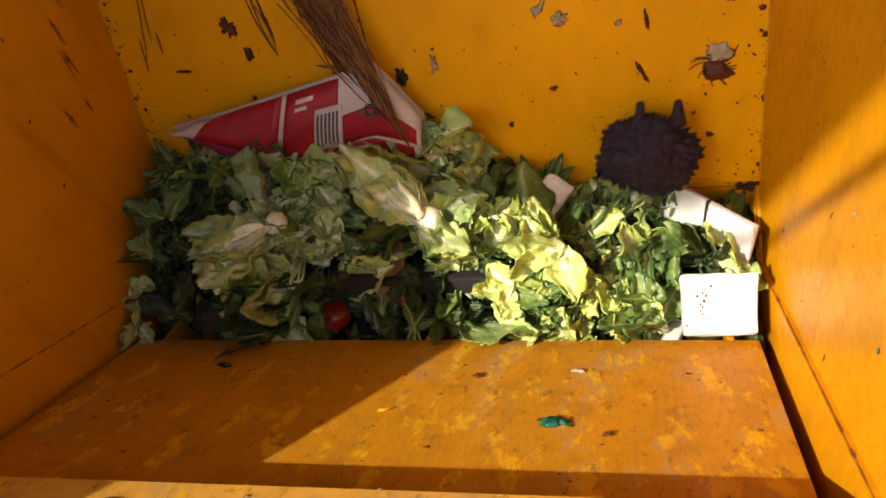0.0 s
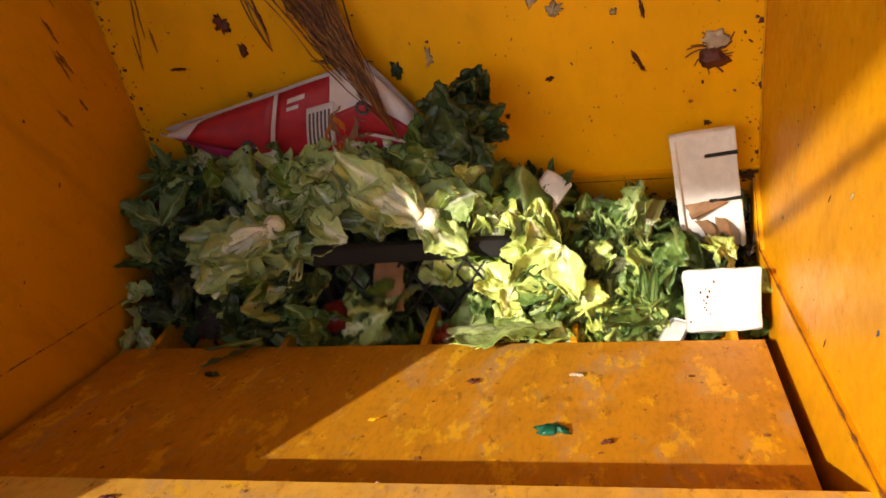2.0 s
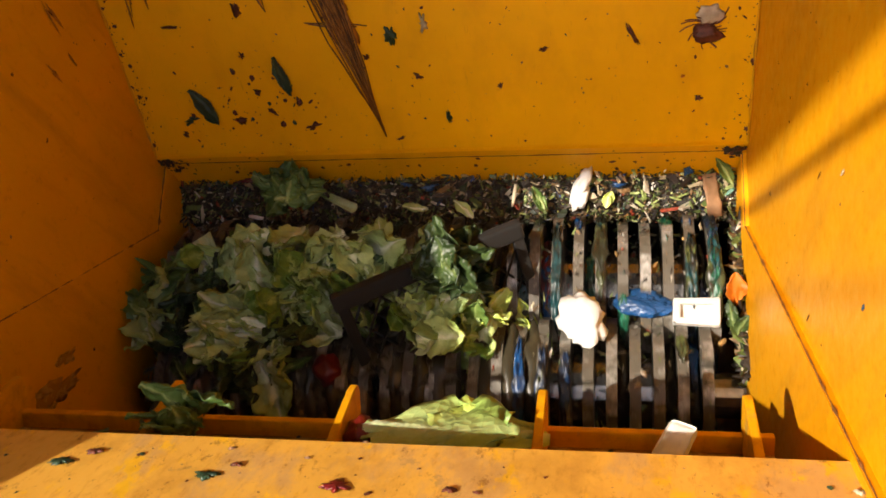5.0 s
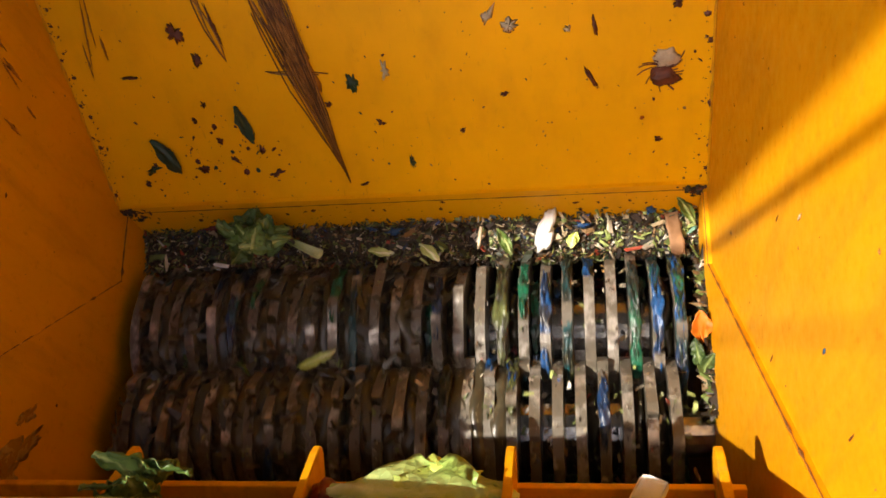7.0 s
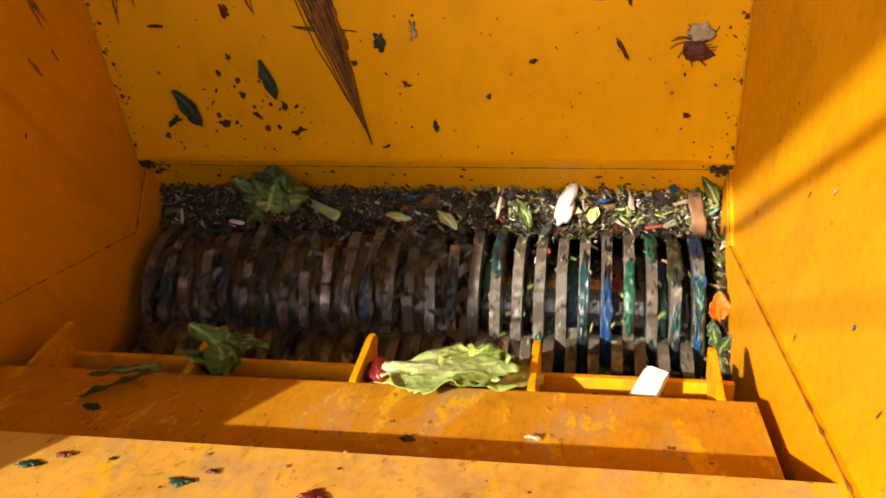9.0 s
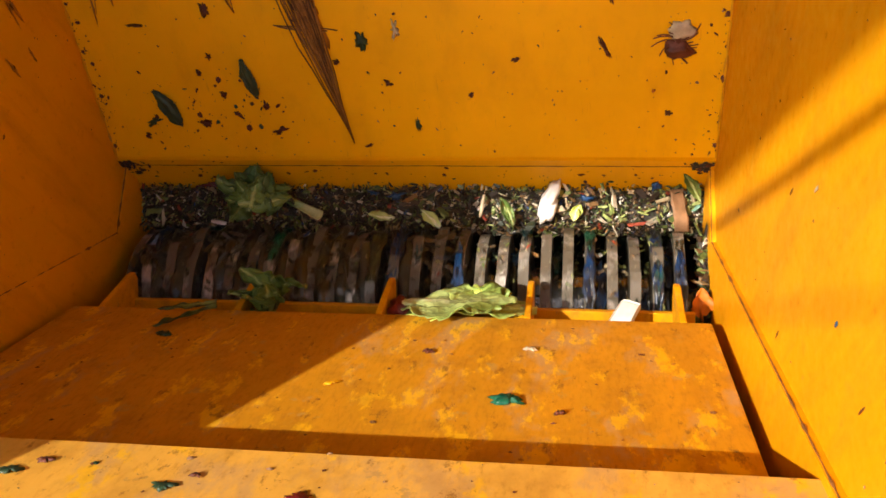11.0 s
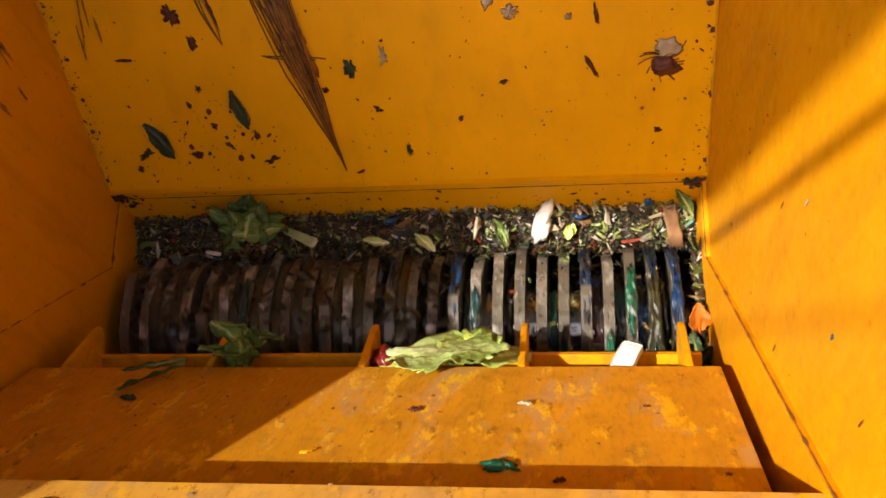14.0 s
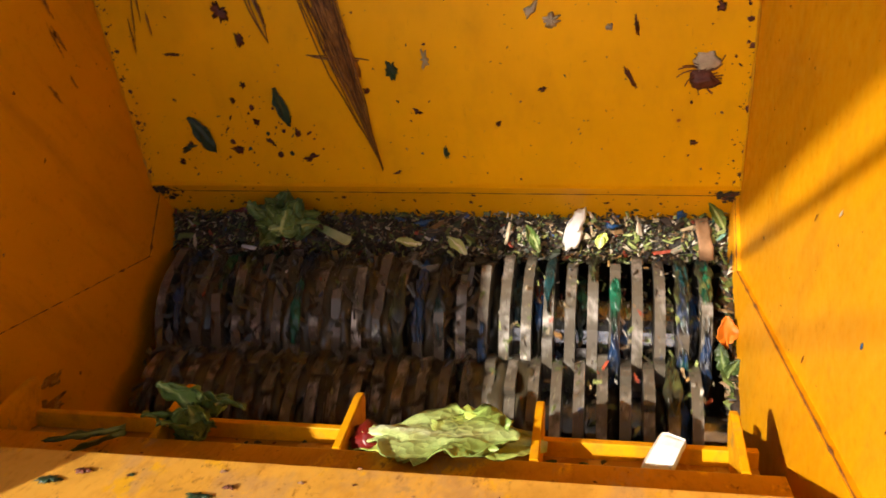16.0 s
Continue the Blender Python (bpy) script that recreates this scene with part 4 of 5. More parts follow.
def crumpled_mesh(name, mat, seed, sx, sy, sz, spikes=(), fuzz=0.08):
    bm = bmesh.new()
    bmesh.ops.create_icosphere(bm, subdivisions=5, radius=1.0)
    o = Vector((seed, 2 * seed, 1))
    for v in bm.verts:
        d = v.co.copy()
        k = 1 + 0.30 * noise.noise(d * 1.5 + o) - 0.16 * abs(noise.noise(d * 3.5 + o)) - 0.14 * abs(noise.noise(d * 8 + o)) + fuzz * noise.noise(d * 19 + o) + 0.5 * fuzz * noise.noise(d * 40 + o)
        for s in spikes:
            s = Vector(s).normalized()
            k += 0.55 * max(0, d.dot(s)) ** 22
        v.co = Vector((d.x * sx * k, d.y * sy * k, d.z * sz * k))
    return mesh_of(name, bm, mat, True)


purple = tagged(empty("net_bag"), "falling purple net bag with knotted ends", "bag")
part("net", crumpled_mesh("net", M_PURPLE, 5, 0.088, 0.075, 0.05, (), 0.22), None, purple)
for x in (-0.01, 0.055):
    bm = bmesh.new()
    tube(bm, [(x, 0.06, 0.0), (x + 0.004, 0.085, 0.004), (x + 0.002, 0.105, 0.002)], [0.016, 0.009, 0.006], 8, 0.25)
    part("knotted_end", bm, M_PURPLE, purple)
feature_rows(purple, [(0, lean(0.392, 0.085, 0.06, 0)), (0.15, lean(0.375, 0.05, 0.06, 10)), (0.3, upright((0.340, 0.10, 0.245), (20, 0, 20))), (0.5, upright((0.325, 0.095, 0.192), (30, 20, 30))),
                      (0.9, upright((0.31, 0.06, 0.15), (40, 20, 40)))], 2.6)
blue = empty("plastic_bag", lean(0.30, 1.1, 0.10))
tagged(blue, "crumpled blue plastic bag holding green leaves", "plastic bag")
part("film", crumpled_mesh("film", M_BLUEBAG, 8, 0.13, 0.165, 0.06, ((0.9, 0.6, 0), (0.3, -1, 0))), None, blue, "crumpled blue film")
bm = bmesh.new()
tube(bm, [(0.10 + 0.075 * math.sin(a), 0.05 + 0.075 * math.cos(a), 0.0) for a in np.linspace(0, 3.1, 12)], 0.009, 7, 0.2)
part("handle", bm, M_BLUEBAG, blue)
part("leaf_fill", leaf_mesh("leaf_fill", M_GREEN, 99, 4, 0.14, 0.10, 0.4, 0.2, 0.05, 80), None, blue, "green leaves in the bag", m=pose(0.03, 0.0, 0.075))
feature_rows(blue, [(0, lean(0.05, 1.12, 0.10)), (2.55, lean(0.05, 1.10, 0.10)), (2.8, Matrix.Translation((0.14, 0.33, 1.12)) @ BACK_FRAME), (3.0, Matrix.Translation((0.215, 0.235, 0.86)) @ BACK_FRAME @ pose(0, 0, 0, 0, 0, 10)),
                    (3.1, Matrix.Translation((0.285, 0.165, 0.665)) @ BACK_FRAME @ pose(0, 0, 0, 0, 0, -5)), (3.2, Matrix.Translation((0.319, 0.134, 0.55)) @ BACK_FRAME @ pose(0, 0, 0, 0, 0, -12)),
                    (3.45, upright((0.33, 0.06, 0.26), (40, 0, -20))), (4.0, upright((0.34, 0.0, 0.18), (40, 0, -20)))], 4.8)
bunch = bunch_of("greens_bunch", M_DARKLEAF, 23, "bushy bunch of dark green leaves sliding down the back plate", "greens", "", 26, 0.085, 0.060, 0.5, 0.3, 0.09, 170, 0.15)
bunch.scale = (1.25,) * 3
feature_rows(bunch, [(0, lean(0.02, 0.80, 0.06)), (0.45, lean(0.04, 0.60, 0.06)), (0.8, lean(0.07, 0.25, 0.06, 30)), (1.0, lean(0.070, 0.19, 0.06, 10)), (1.5, lean(0.068, 0.18, 0.06, 0)), (2.0, lean(0.08, 0.19, 0.06, 0)),
                     (2.5, lean(0.105, 0.165, 0.06, -8)), (3.0, lean(0.096, 0.10, 0.07, -15)), (3.2, lean(0.09, 0.08, 0.07, -15)), (4.2, upright((0.06, 0.05, 0.17), (20, 0, 0)))], 6.0)
bunch2 = bunch_of("greens_bunch", M_GREEN, 31, "falling loose green leaves", "greens", "", 9, 0.10, 0.065, 0.4, 0.2, 0.07, 120, 0.1)
feature_rows(bunch2, [(0, lean(-0.10, 0.95, 0.08)), (1.05, lean(-0.10, 0.80, 0.08)), (1.3, lean(-0.07, 0.55, 0.08, 20)), (1.5, lean(-0.06, 0.325, 0.08, 60)), (1.65, lean(-0.02, 0.20, 0.08, 90)), (1.9, lean(0.0, 0.10, 0.08, 100)), (2.6, lean(0.0, 0.08, 0.08, 100)), (3.2, lean(0.0, 0.02, 0.09, 100))], 4.9)
for k, (dx, sd) in enumerate(((-0.02, 3), (0.03, 4), (0.0, 5))):
    peel = thing("vegetable_peel", leaf_mesh("vegetable_peel", M_BOARD if k else M_ORANGE, 140 + k, 1, 0.075, 0.05, 0.8, 0.5, 0.04), "falling orange brown vegetable peel", "peel", "falling peels")
    feature_rows(peel, [(0, lean(-0.16 + dx, 0.85 + 0.02 * k, 0.05)), (1.1, lean(-0.16 + dx, 0.75 + 0.02 * k, 0.05)), (1.5, lean(-0.155 + dx, 0.325 + 0.02 * k, 0.07, 40 * k)), (1.8, lean(-0.15 + dx, 0.17 + 0.02 * k, 0.07, 80 * k)),
                        (2.5, lean(-0.14 + dx, 0.125 + 0.015 * k, 0.085, 80 * k)), (3.0, lean(-0.106 + dx, 0.05 + 0.02 * k, 0.10, 80 * k)), (3.2, lean(-0.10 + dx, 0.04 + 0.02 * k, 0.10, 80 * k))], 4.6 + 0.2 * k)


def build_crate():
    """A side of a crate: a rim, two posts and a diagonal lattice."""
    c = empty("crate_side", upright((-0.05, -0.06, 0.18), (35, 0, 0)))
    tagged(c, "black plastic crate side with a diagonal lattice", "crate")
    bm = bmesh.new()
    box(bm, -0.19, 0.19, 0.083, 0.118, -0.014, 0.014, 0.006)
    part("rim", bm, M_CRATE, c)
    bm = bmesh.new()
    box(bm, -0.19, 0.19, -0.115, -0.095, -0.010, 0.010, 0.003)
    part("lower_rail", bm, M_CRATE, c)
    for x in (-0.185, 0.165):
        bm = bmesh.new()
        box(bm, x, x + 0.022, -0.095, 0.085, -0.010, 0.010, 0.003)
        part("post", bm, M_CRATE, c)
    for s in (-1, 1):
        for k in range(-3, 9):
            x0 = -0.163 + k * 0.040
            pts = []
            for yy in np.linspace(-0.095, 0.085, 2):
                xx = x0 + s * (yy + 0.005) * 0.72
                pts.append((xx, yy, 0.002 * s))
            (xa, ya, z), (xb, yb, _) = pts
            cl = lambda q: max(-0.163, min(0.165, q))
            if xa == xb or cl(xa) == cl(xb):
                continue
            f = lambda q: ya + (yb - ya) * (q - xa) / (xb - xa)
            bm = bmesh.new()
            tube(bm, [(cl(xa), f(cl(xa)), z), (cl(xb), f(cl(xb)), z)], 0.0028, 5)
            part("lattice_bar", bm, M_CRATE, c)
    a = upright((0.03, -0.120, 0.165), (60, 0, 1))
    MOVERS.append((c, [(0, a), (1.6, a), (2.2, upright((-0.05, -0.085, 0.225), (40, 0, 1))), (3.0, upright((-0.035, -0.085, 0.252), (26, 0, -3))), (3.2, upright((-0.035, -0.090, 0.248), (26, 0, -3))),
                       (4.4, upright((0.02, -0.12, 0.16), (30, 15, 10))), (5.3, upright((0.055, -0.205, 0.110), (62, 0, 30))), (5.5, upright((0.075, -0.235, 0.075), (66, 0, 28))), (5.75, upright((0.10, -0.215, 0.010), (75, 0, 25))),
                       (6.0, upright((0.10, -0.19, -0.06), (80, 0, 14))), (6.4, upright((0.06, Y_NIP, -0.15), (88, 0, 6))), (7.1, upright((0.06, Y_NIP, -0.32), (88, 0, 0))), (7.5, upright((0.06, Y_NIP, -0.5), (88, 0, 0))), (16, upright((0.06, Y_NIP, -0.5), (88, 0, 0)))]))


build_crate()
feature("cardboard_scrap", board_mesh("cardboard_scrap", 0.055, 0.12, 151), "torn strip of wet brown cardboard", "cardboard", (-0.075, -0.06, 0.262), (25, 0, 5), 4.4, 1.0, 8)
feature("red_pepper", chunk_mesh("red_pepper", M_TOMATO, 3, 0.026, 0.034, 0.024, 0.14, 3), "dark red pepper among the leaves", "pepper", (-0.178, -0.128, 0.238), (0, 0, 20), 5.0, 1.0, 9)
feature("red_pepper", chunk_mesh("red_pepper", M_TOMATO, 4, 0.03, 0.03, 0.026, 0.14, 3), "red tomato half buried in leaves", "tomato", (-0.40, 0.02, 0.15), (0, 0, 20), 6.3, 1.0, 10)
feature("plastic_pouch", crumpled_mesh("plastic_pouch", M_CHAMBER, 14, 0.05, 0.04, 0.022), "glossy dark plastic pouch in the heap", "pouch", (-0.415, -0.125, 0.243), (10, 0, 20), 4.5, 1.0, 11)
for k, (x, y, z) in enumerate(((-0.395, 0.06, 0.285), (-0.345, 0.065, 0.285))):
    feature("mushroom_stalk", chunk_mesh("mushroom_stalk", M_LETTUCE, 20 + k, 0.018, 0.032, 0.017, 0.1), "pale stubby vegetable butt on the heap", "vegetable butt", (x, y, z), (20, 0, 15 - 30 * k), 4.6 + k, 1.15, 12 + k)
broken = tagged(empty("wood_scrap"), "broken pale wooden slats in the corner of the heap", "wood")
for k, (w, h, mm) in enumerate(((0.075, 0.035, pose(-0.01, 0.02, 0.02, 10, 0, 24)), (0.022, 0.075, pose(0.018, -0.02, 0.006, -20, 0, 10)), (0.020, 0.05, pose(-0.012, -0.022, 0.004, -10, 0, 32)))):
    part("slat", board_mesh("slat", w, h, 160 + k), None, broken, m=mm)
feature_rows(broken, [(0, upright((0.515, 0.09, 0.13), (20, 0, 0))), (2.0, upright((0.515, 0.09, 0.15), (20, 0, 0))), (2.6, upright((0.512, 0.085, 0.165), (20, 0, 4))), (3.2, upright((0.510, 0.07, 0.155), (25, 0, 8)))], 4.4)
bits = thing("blue_scrap", crumpled_mesh("blue_scrap", M_BLUE, 33, 0.055, 0.028, 0.012), "torn blue plastic between the cutters", "plastic scrap")
MOVERS.append((bits, [(0, upright((0.41, 0.0, -0.02), (0, 0, 0))), (4.2, upright((0.41, -0.05, 0.02), (0, 0, 0))), (5.3, upright((0.406, -0.155, 0.13), (10, 0, -8))), (5.45, upright((0.406, Y_NIP, 0.04), (30, 0, -8))), (6.2, upright((0.406, Y_NIP, -0.3), (60, 0, 0))), (16, upright((0.406, Y_NIP, -0.5), (60, 0, 0)))]))
bits = thing("foam_piece", foam_mesh("foam_piece", 0.085, 0.05, 0.022, (), 15), "white foam offcut between the cutters", "foam piece")
MOVERS.append((bits, [(0, upright((0.50, 0.0, -0.02), (0, 0, 0))), (4.2, upright((0.50, -0.05, 0.02), (0, 0, 0))), (5.3, upright((0.505, -0.168, 0.14), (10, 0, -3))), (5.55, upright((0.50, Y_NIP, 0.08), (40, 0, -20))), (6.1, upright((0.50, Y_NIP, -0.3), (60, 0, 0))), (16, upright((0.50, Y_NIP, -0.5), (60, 0, 0)))]))


# ---------------------------------------------------------------- straw, splashes and scraps on the walls
def random_tint(name, stops):
    m, n, l, b = nodes_of(name)
    g = n.new("ShaderNodeNewGeometry")
    r = ramp(n, stops)
    r.color_ramp.interpolation = "CONSTANT"
    l.new(g.outputs["Random Per Island"], r.inputs[0])
    f = noise_tex(n, l, 70, 3, 0.5, n.new("ShaderNodeTexCoord").outputs["Object"])
    q = ramp(n, [(0.3, grey(0.6)), (0.7, grey(1.1))])
    l.new(f, q.inputs[0])
    l.new(mixed(n, l, 1.0, r.outputs[0], q.outputs[0], "MULTIPLY"), b.inputs["Base Color"])
    b.inputs["Roughness"].default_value = 0.5
    return m


M_STRAWS = random_tint("dry_straw_strands", [(0.0, (0.10, 0.032, 0.006)), (0.3, (0.20, 0.070, 0.010)), (0.55, (0.30, 0.12, 0.02)), (0.8, (0.42, 0.19, 0.04))])


def straw_mesh(name, seed, x0, h0, x1, h1, count, spread, lift, off=0.003):
    rng = random.Random(seed)
    bm = bmesh.new()
    for k in range(count):
        a = rng.gauss(0, 1)
        e = rng.uniform(0.45, 1.0) if k > 6 else 1.0
        pts = []
        bow = rng.uniform(-0.012, 0.012)
        st = rng.uniform(-0.3, 0.05)
        for i in range(7):
            u = st + (e - st) * i / 6
            w = spread * a * max(0.04, 1 - max(0.0, u)) ** 1.2 + bow * math.sin(math.pi * i / 6)
            pts.append(on_back(x0 + (x1 - x0) * u + w, h0 + (h1 - h0) * u + w * 0.3, off * (0.15 + 0.85 * max(0.0, u)) + lift * abs(rng.gauss(0, 0.4)) * (1 - 0.6 * max(0, u))))
        tube(bm, pts, [0.0012] * 5 + [0.0010, 0.0006], 4)
    return mesh_of(name, bm, M_STRAWS, True)


thing("straw_tuft", straw_mesh("straw_tuft", 6, -0.178, 0.385, -0.090, 0.033, 95, 0.013, 0.014), "tuft of dry brown straw stuck to the back plate", "straw")
thing("straw_tuft", straw_mesh("straw_tuft", 9, -0.115, 0.262, -0.215, 0.275, 4, 0.006, 0.006), "few straws sticking out sideways", "straw")
thing("straw_tuft", straw_mesh("straw_tuft", 8, -0.315, 0.43, -0.285, 0.30, 5, 0.010, 0.006), "thin straws on the back plate", "straw")
# a second tuft lies across the carton until the heap sinks
tuft = thing("straw_tuft", straw_mesh("straw_tuft", 12, -0.175, 0.40, -0.03, 0.150, 170, 0.022, 0.04, 0.105), "bundle of dry brown straw lying over the carton", "straw")
down = lambda x, h: Matrix.Translation(on_back(x, h) - on_back(0, 0))
MOVERS.append((tuft, [(0, down(0, 0)), (1.8, down(-0.01, 0)), (3.0, down(-0.02, 0.02)), (3.2, down(-0.015, 0.01)), (4.2, down(0.0, -0.22)), (4.8, Matrix.Translation((0.03, -0.45, -0.35))), (5.3, Matrix.Translation((0.03, -0.45, -1.0))), (16, Matrix.Translation((0.03, -0.45, -1.0)))]))


def splat_mesh(name, mat, seed, sx, sy, arms=5, thick=0.004):
    """A flat ragged scrap, its y up the wall."""
    rng = random.Random(seed)
    bm = bmesh.new()
    n = 44
    ring = [Vector((math.cos(2 * math.pi * i / n), math.sin(2 * math.pi * i / n), seed * 0.7)) for i in range(n)]
    amp = [max(0.25, 0.82 + 0.70 * noise.noise(q * 1.3 + Vector((seed, 0, 0))) + 0.45 * noise.noise(q * 3.7 + Vector((0, seed, 0))) + rng.uniform(-0.12, 0.12)) for q in ring]
    rim = [bm.verts.new((math.cos(2 * math.pi * i / n) * sx * amp[i], math.sin(2 * math.pi * i / n) * sy * amp[i], 0.0004)) for i in range(n)]
    mid = [bm.verts.new((v.co.x * 0.55 + rng.uniform(-1, 1) * sx * 0.1, v.co.y * 0.55, thick * rng.uniform(0.4, 1.2))) for v in rim]
    top = bm.verts.new((0, 0, thick * 0.8))
    for i in range(n):
        j = (i + 1) % n
        bm.faces.new((rim[i], rim[j], mid[j], mid[i]))
        bm.faces.new((mid[i], mid[j], top))
    bm.faces.new(rim[::-1])
    return mesh_of(name, bm, mat, True)


def stuck(name, mat, x, h, sx, sy, roll=0, label="", cat="scrap", seed=0, thick=0.004):
    ob = thing(name, splat_mesh(name, mat, seed or int(abs(x * 977 + h * 3391)) + 1, sx, sy, 5, thick), label, cat, "scraps stuck to the back plate")
    ob.matrix_basis = lean(x, h, 0.0015, roll)
    return ob


G, B = "dark green leaf scrap stuck to the back plate", "brown pulp stuck to the back plate"
for x, h, L, W, roll, sd in ((-0.286, 0.170, 0.092, 0.026, 186, 301), (-0.460, 0.122, 0.080, 0.030, 218, 302)):
    ob = thing("leaf_scrap", leaf_mesh("leaf_scrap", M_DKGREEN, sd, 1, L, W, 0.15, 0.02, 0.02), G, "leaf", "scraps stuck to the back plate")
    ob.matrix_basis = lean(x, h, 0.006, roll)
for k, (x, h, sy) in enumerate(((-0.548, 0.36, 0.050), (-0.532, 0.40, 0.060), (-0.560, 0.31, 0.035), (-0.520, 0.34, 0.030))):
    stuck("rust_smear", M_RUST, x, h, 0.0022, sy, -8 + 4 * k, "thin rusty streak on the back plate", "smear")
stuck("wet_stain", M_RUST, -0.142, 0.310, 0.018, 0.095, 15, "dark brown patch under the straw", "stain", 0, 0.0012)
stuck("leaf_scrap", M_DKGREEN, -0.052, 0.244, 0.015, 0.019, 10, G)
stuck("leaf_scrap", M_DKGREEN, 0.040, 0.073, 0.006, 0.016, 0, G)
stuck("leaf_scrap", M_DKGREEN, -0.495, 0.082, 0.020, 0.008, 30, G)
stuck("pulp_scrap", M_BROWN, -0.373, 0.360, 0.018, 0.025, 0, B)
stuck("pulp_scrap", M_BROWN, -0.343, 0.307, 0.008, 0.018, 15, B)
stuck("pulp_scrap", M_BROWN, -0.487, 0.279, 0.020, 0.003, 0, B)
stuck("pulp_scrap", M_BROWN, 0.508, 0.093, 0.009, 0.006, 0, B)
stuck("pulp_scrap", M_BROWN, -0.240, 0.059, 0.018, 0.008, 20, B)
stuck("pulp_scrap", M_BROWN, -0.388, 0.076, 0.012, 0.011, 0, B)
stuck("pulp_scrap", M_BROWN, -0.318, 0.095, 0.012, 0.005, -40, B)
stuck("pulp_scrap", M_BROWN, -0.340, 0.138, 0.006, 0.010, 20, B)
stuck("pulp_scrap", M_BROWN, -0.009, 0.157, 0.010, 0.006, -30, B)
stuck("pulp_scrap", M_BROWN, -0.105, 0.202, 0.010, 0.006, 0, B)
stuck("pulp_scrap", M_BROWN, 0.231, 0.201, 0.010, 0.005, 10, B)
stuck("pulp_scrap", M_BROWN, 0.146, 0.133, 0.006, 0.006, 0, B)
stuck("pulp_scrap", M_BROWN, -0.354, 0.216, 0.007, 0.007, 0, B)
stuck("pulp_scrap", M_BROWN, -0.381, 0.183, 0.005, 0.006, 0, B)
stuck("pulp_scrap", M_BROWN, -0.517, 0.050, 0.007, 0.009, 0, B)
stuck("pulp_scrap", M_BROWN, -0.258, 0.113, 0.006, 0.012, 0, B)
stuck("pulp_scrap", M_BROWN, -0.061, 0.027, 0.010, 0.004, 20, B)
stuck("pulp_scrap", M_BROWN, 0.540, 0.349, 0.012, 0.010, 0, B)
stuck("pulp_scrap", M_BROWN, 0.391, 0.220, 0.005, 0.026, 30, "brown twig stuck to the back plate")
stuck("pulp_scrap", M_BROWN, 0.398, 0.317, 0.004, 0.024, 8, "brown twig stuck to the back plate")
stuck("pulp_scrap", M_BROWN, -0.295, 0.370, 0.003, 0.045, 12, "dark string stuck to the back plate")
stuck("pulp_scrap", M_PALE, 0.012, 0.262, 0.008, 0.020, 0, "pale smear on the back plate")
stuck("pulp_scrap", M_PALE, 0.248, 0.331, 0.020, 0.014, 0, "pale torn scrap on the back plate")
stuck("pulp_scrap", M_PALE, 0.211, 0.350, 0.008, 0.022, -25, "pale torn scrap on the back plate")
stuck("pulp_scrap", M_PALE, 0.352, 0.316, 0.007, 0.010, 30, "pale torn scrap on the back plate")
stuck("pulp_scrap", M_ORANGE, 0.480, 0.137, 0.004, 0.004, 0, "orange speck on the back plate")
# the squashed root with its strands
root = empty("squashed_root", lean(0.518, 0.233, 0.0))
tagged(root, "squashed grey brown root with thin strands", "root")
part("flesh", chunk_mesh("flesh", M_BROWN, 71, 0.025, 0.015, 0.008, 0.22, 3), None, root, "brown crushed flesh", m=pose(-0.002, -0.018, 0.002))
part("skin", chunk_mesh("skin", M_PALE, 72, 0.021, 0.017, 0.006, 0.24, 3), None, root, "pale grey skin", m=pose(0.004, 0.016, 0.002))
rng = random.Random(3)
for k in range(22):
    a = rng.uniform(0, 6.28)
    bm = bmesh.new()
    r = rng.uniform(0.022, 0.050)
    tube(bm, [(math.cos(a + 0.5 * i * 0.3) * r * i / 4, math.sin(a + 0.5 * i * 0.3) * r * i / 4, 0.006 - 0.001 * i) for i in range(5)], 0.0012, 4)
    part("strand", bm, M_BROWN, root)


def specks(name, seed, count, place, lo, hi, mats, label):
    """Fine splashes, one sheet of stuff."""
    rng = random.Random(seed)
    bm = bmesh.new()
    for _ in range(count):
        c, fx, fy, fn = place(rng)
        s = lo * (hi / lo) ** (rng.random() ** 2.2)
        a, mi = rng.uniform(0, 6.28), rng.randrange(len(mats))
        n = 6
        asp = rng.uniform(0.35, 1.0)
        rim = []
        for i in range(n):
            q = 2 * math.pi * i / n
            px, py = math.cos(q) * s * rng.uniform(0.6, 1.2), math.sin(q) * s * asp * rng.uniform(0.6, 1.2)
            rim.append(bm.verts.new(c + fx * (px * math.cos(a) - py * math.sin(a)) + fy * (px * math.sin(a) + py * math.cos(a)) + fn * 0.0004))
        top = bm.verts.new(c + fn * (0.0008 + s * 0.3))
        for i in range(n):
            bm.faces.new((rim[i], rim[(i + 1) % n], top)).material_index = mi
    ob = new(name, mesh_of(name, bm, mats))
    return tagged(ob, label, "splashes", kind="stuff")


FX, FB, NB = Vector((1, 0, 0)), Vector((0, math.sin(LEAN), math.cos(LEAN))), Vector((0, -math.cos(LEAN), math.sin(LEAN)))
specks("splashes", 21, 190, lambda r: (on_back(r.uniform(-0.6, 0.6), 0.42 * r.random(), 0.0005), FX, FB, NB), 0.0012, 0.005, [M_BROWN, M_BROWN, M_DKGREEN, M_BOARD], "fine brown splashes on the back plate")
specks("splashes", 22, 90, lambda r: (on_back(min(0.0, r.gauss(-0.36, 0.10)), abs(r.gauss(0.10, 0.05)), 0.0005), FX, FB, NB), 0.0015, 0.009, [M_BROWN, M_BROWN, M_DKGREEN], "brown and green splashes low on the back plate")
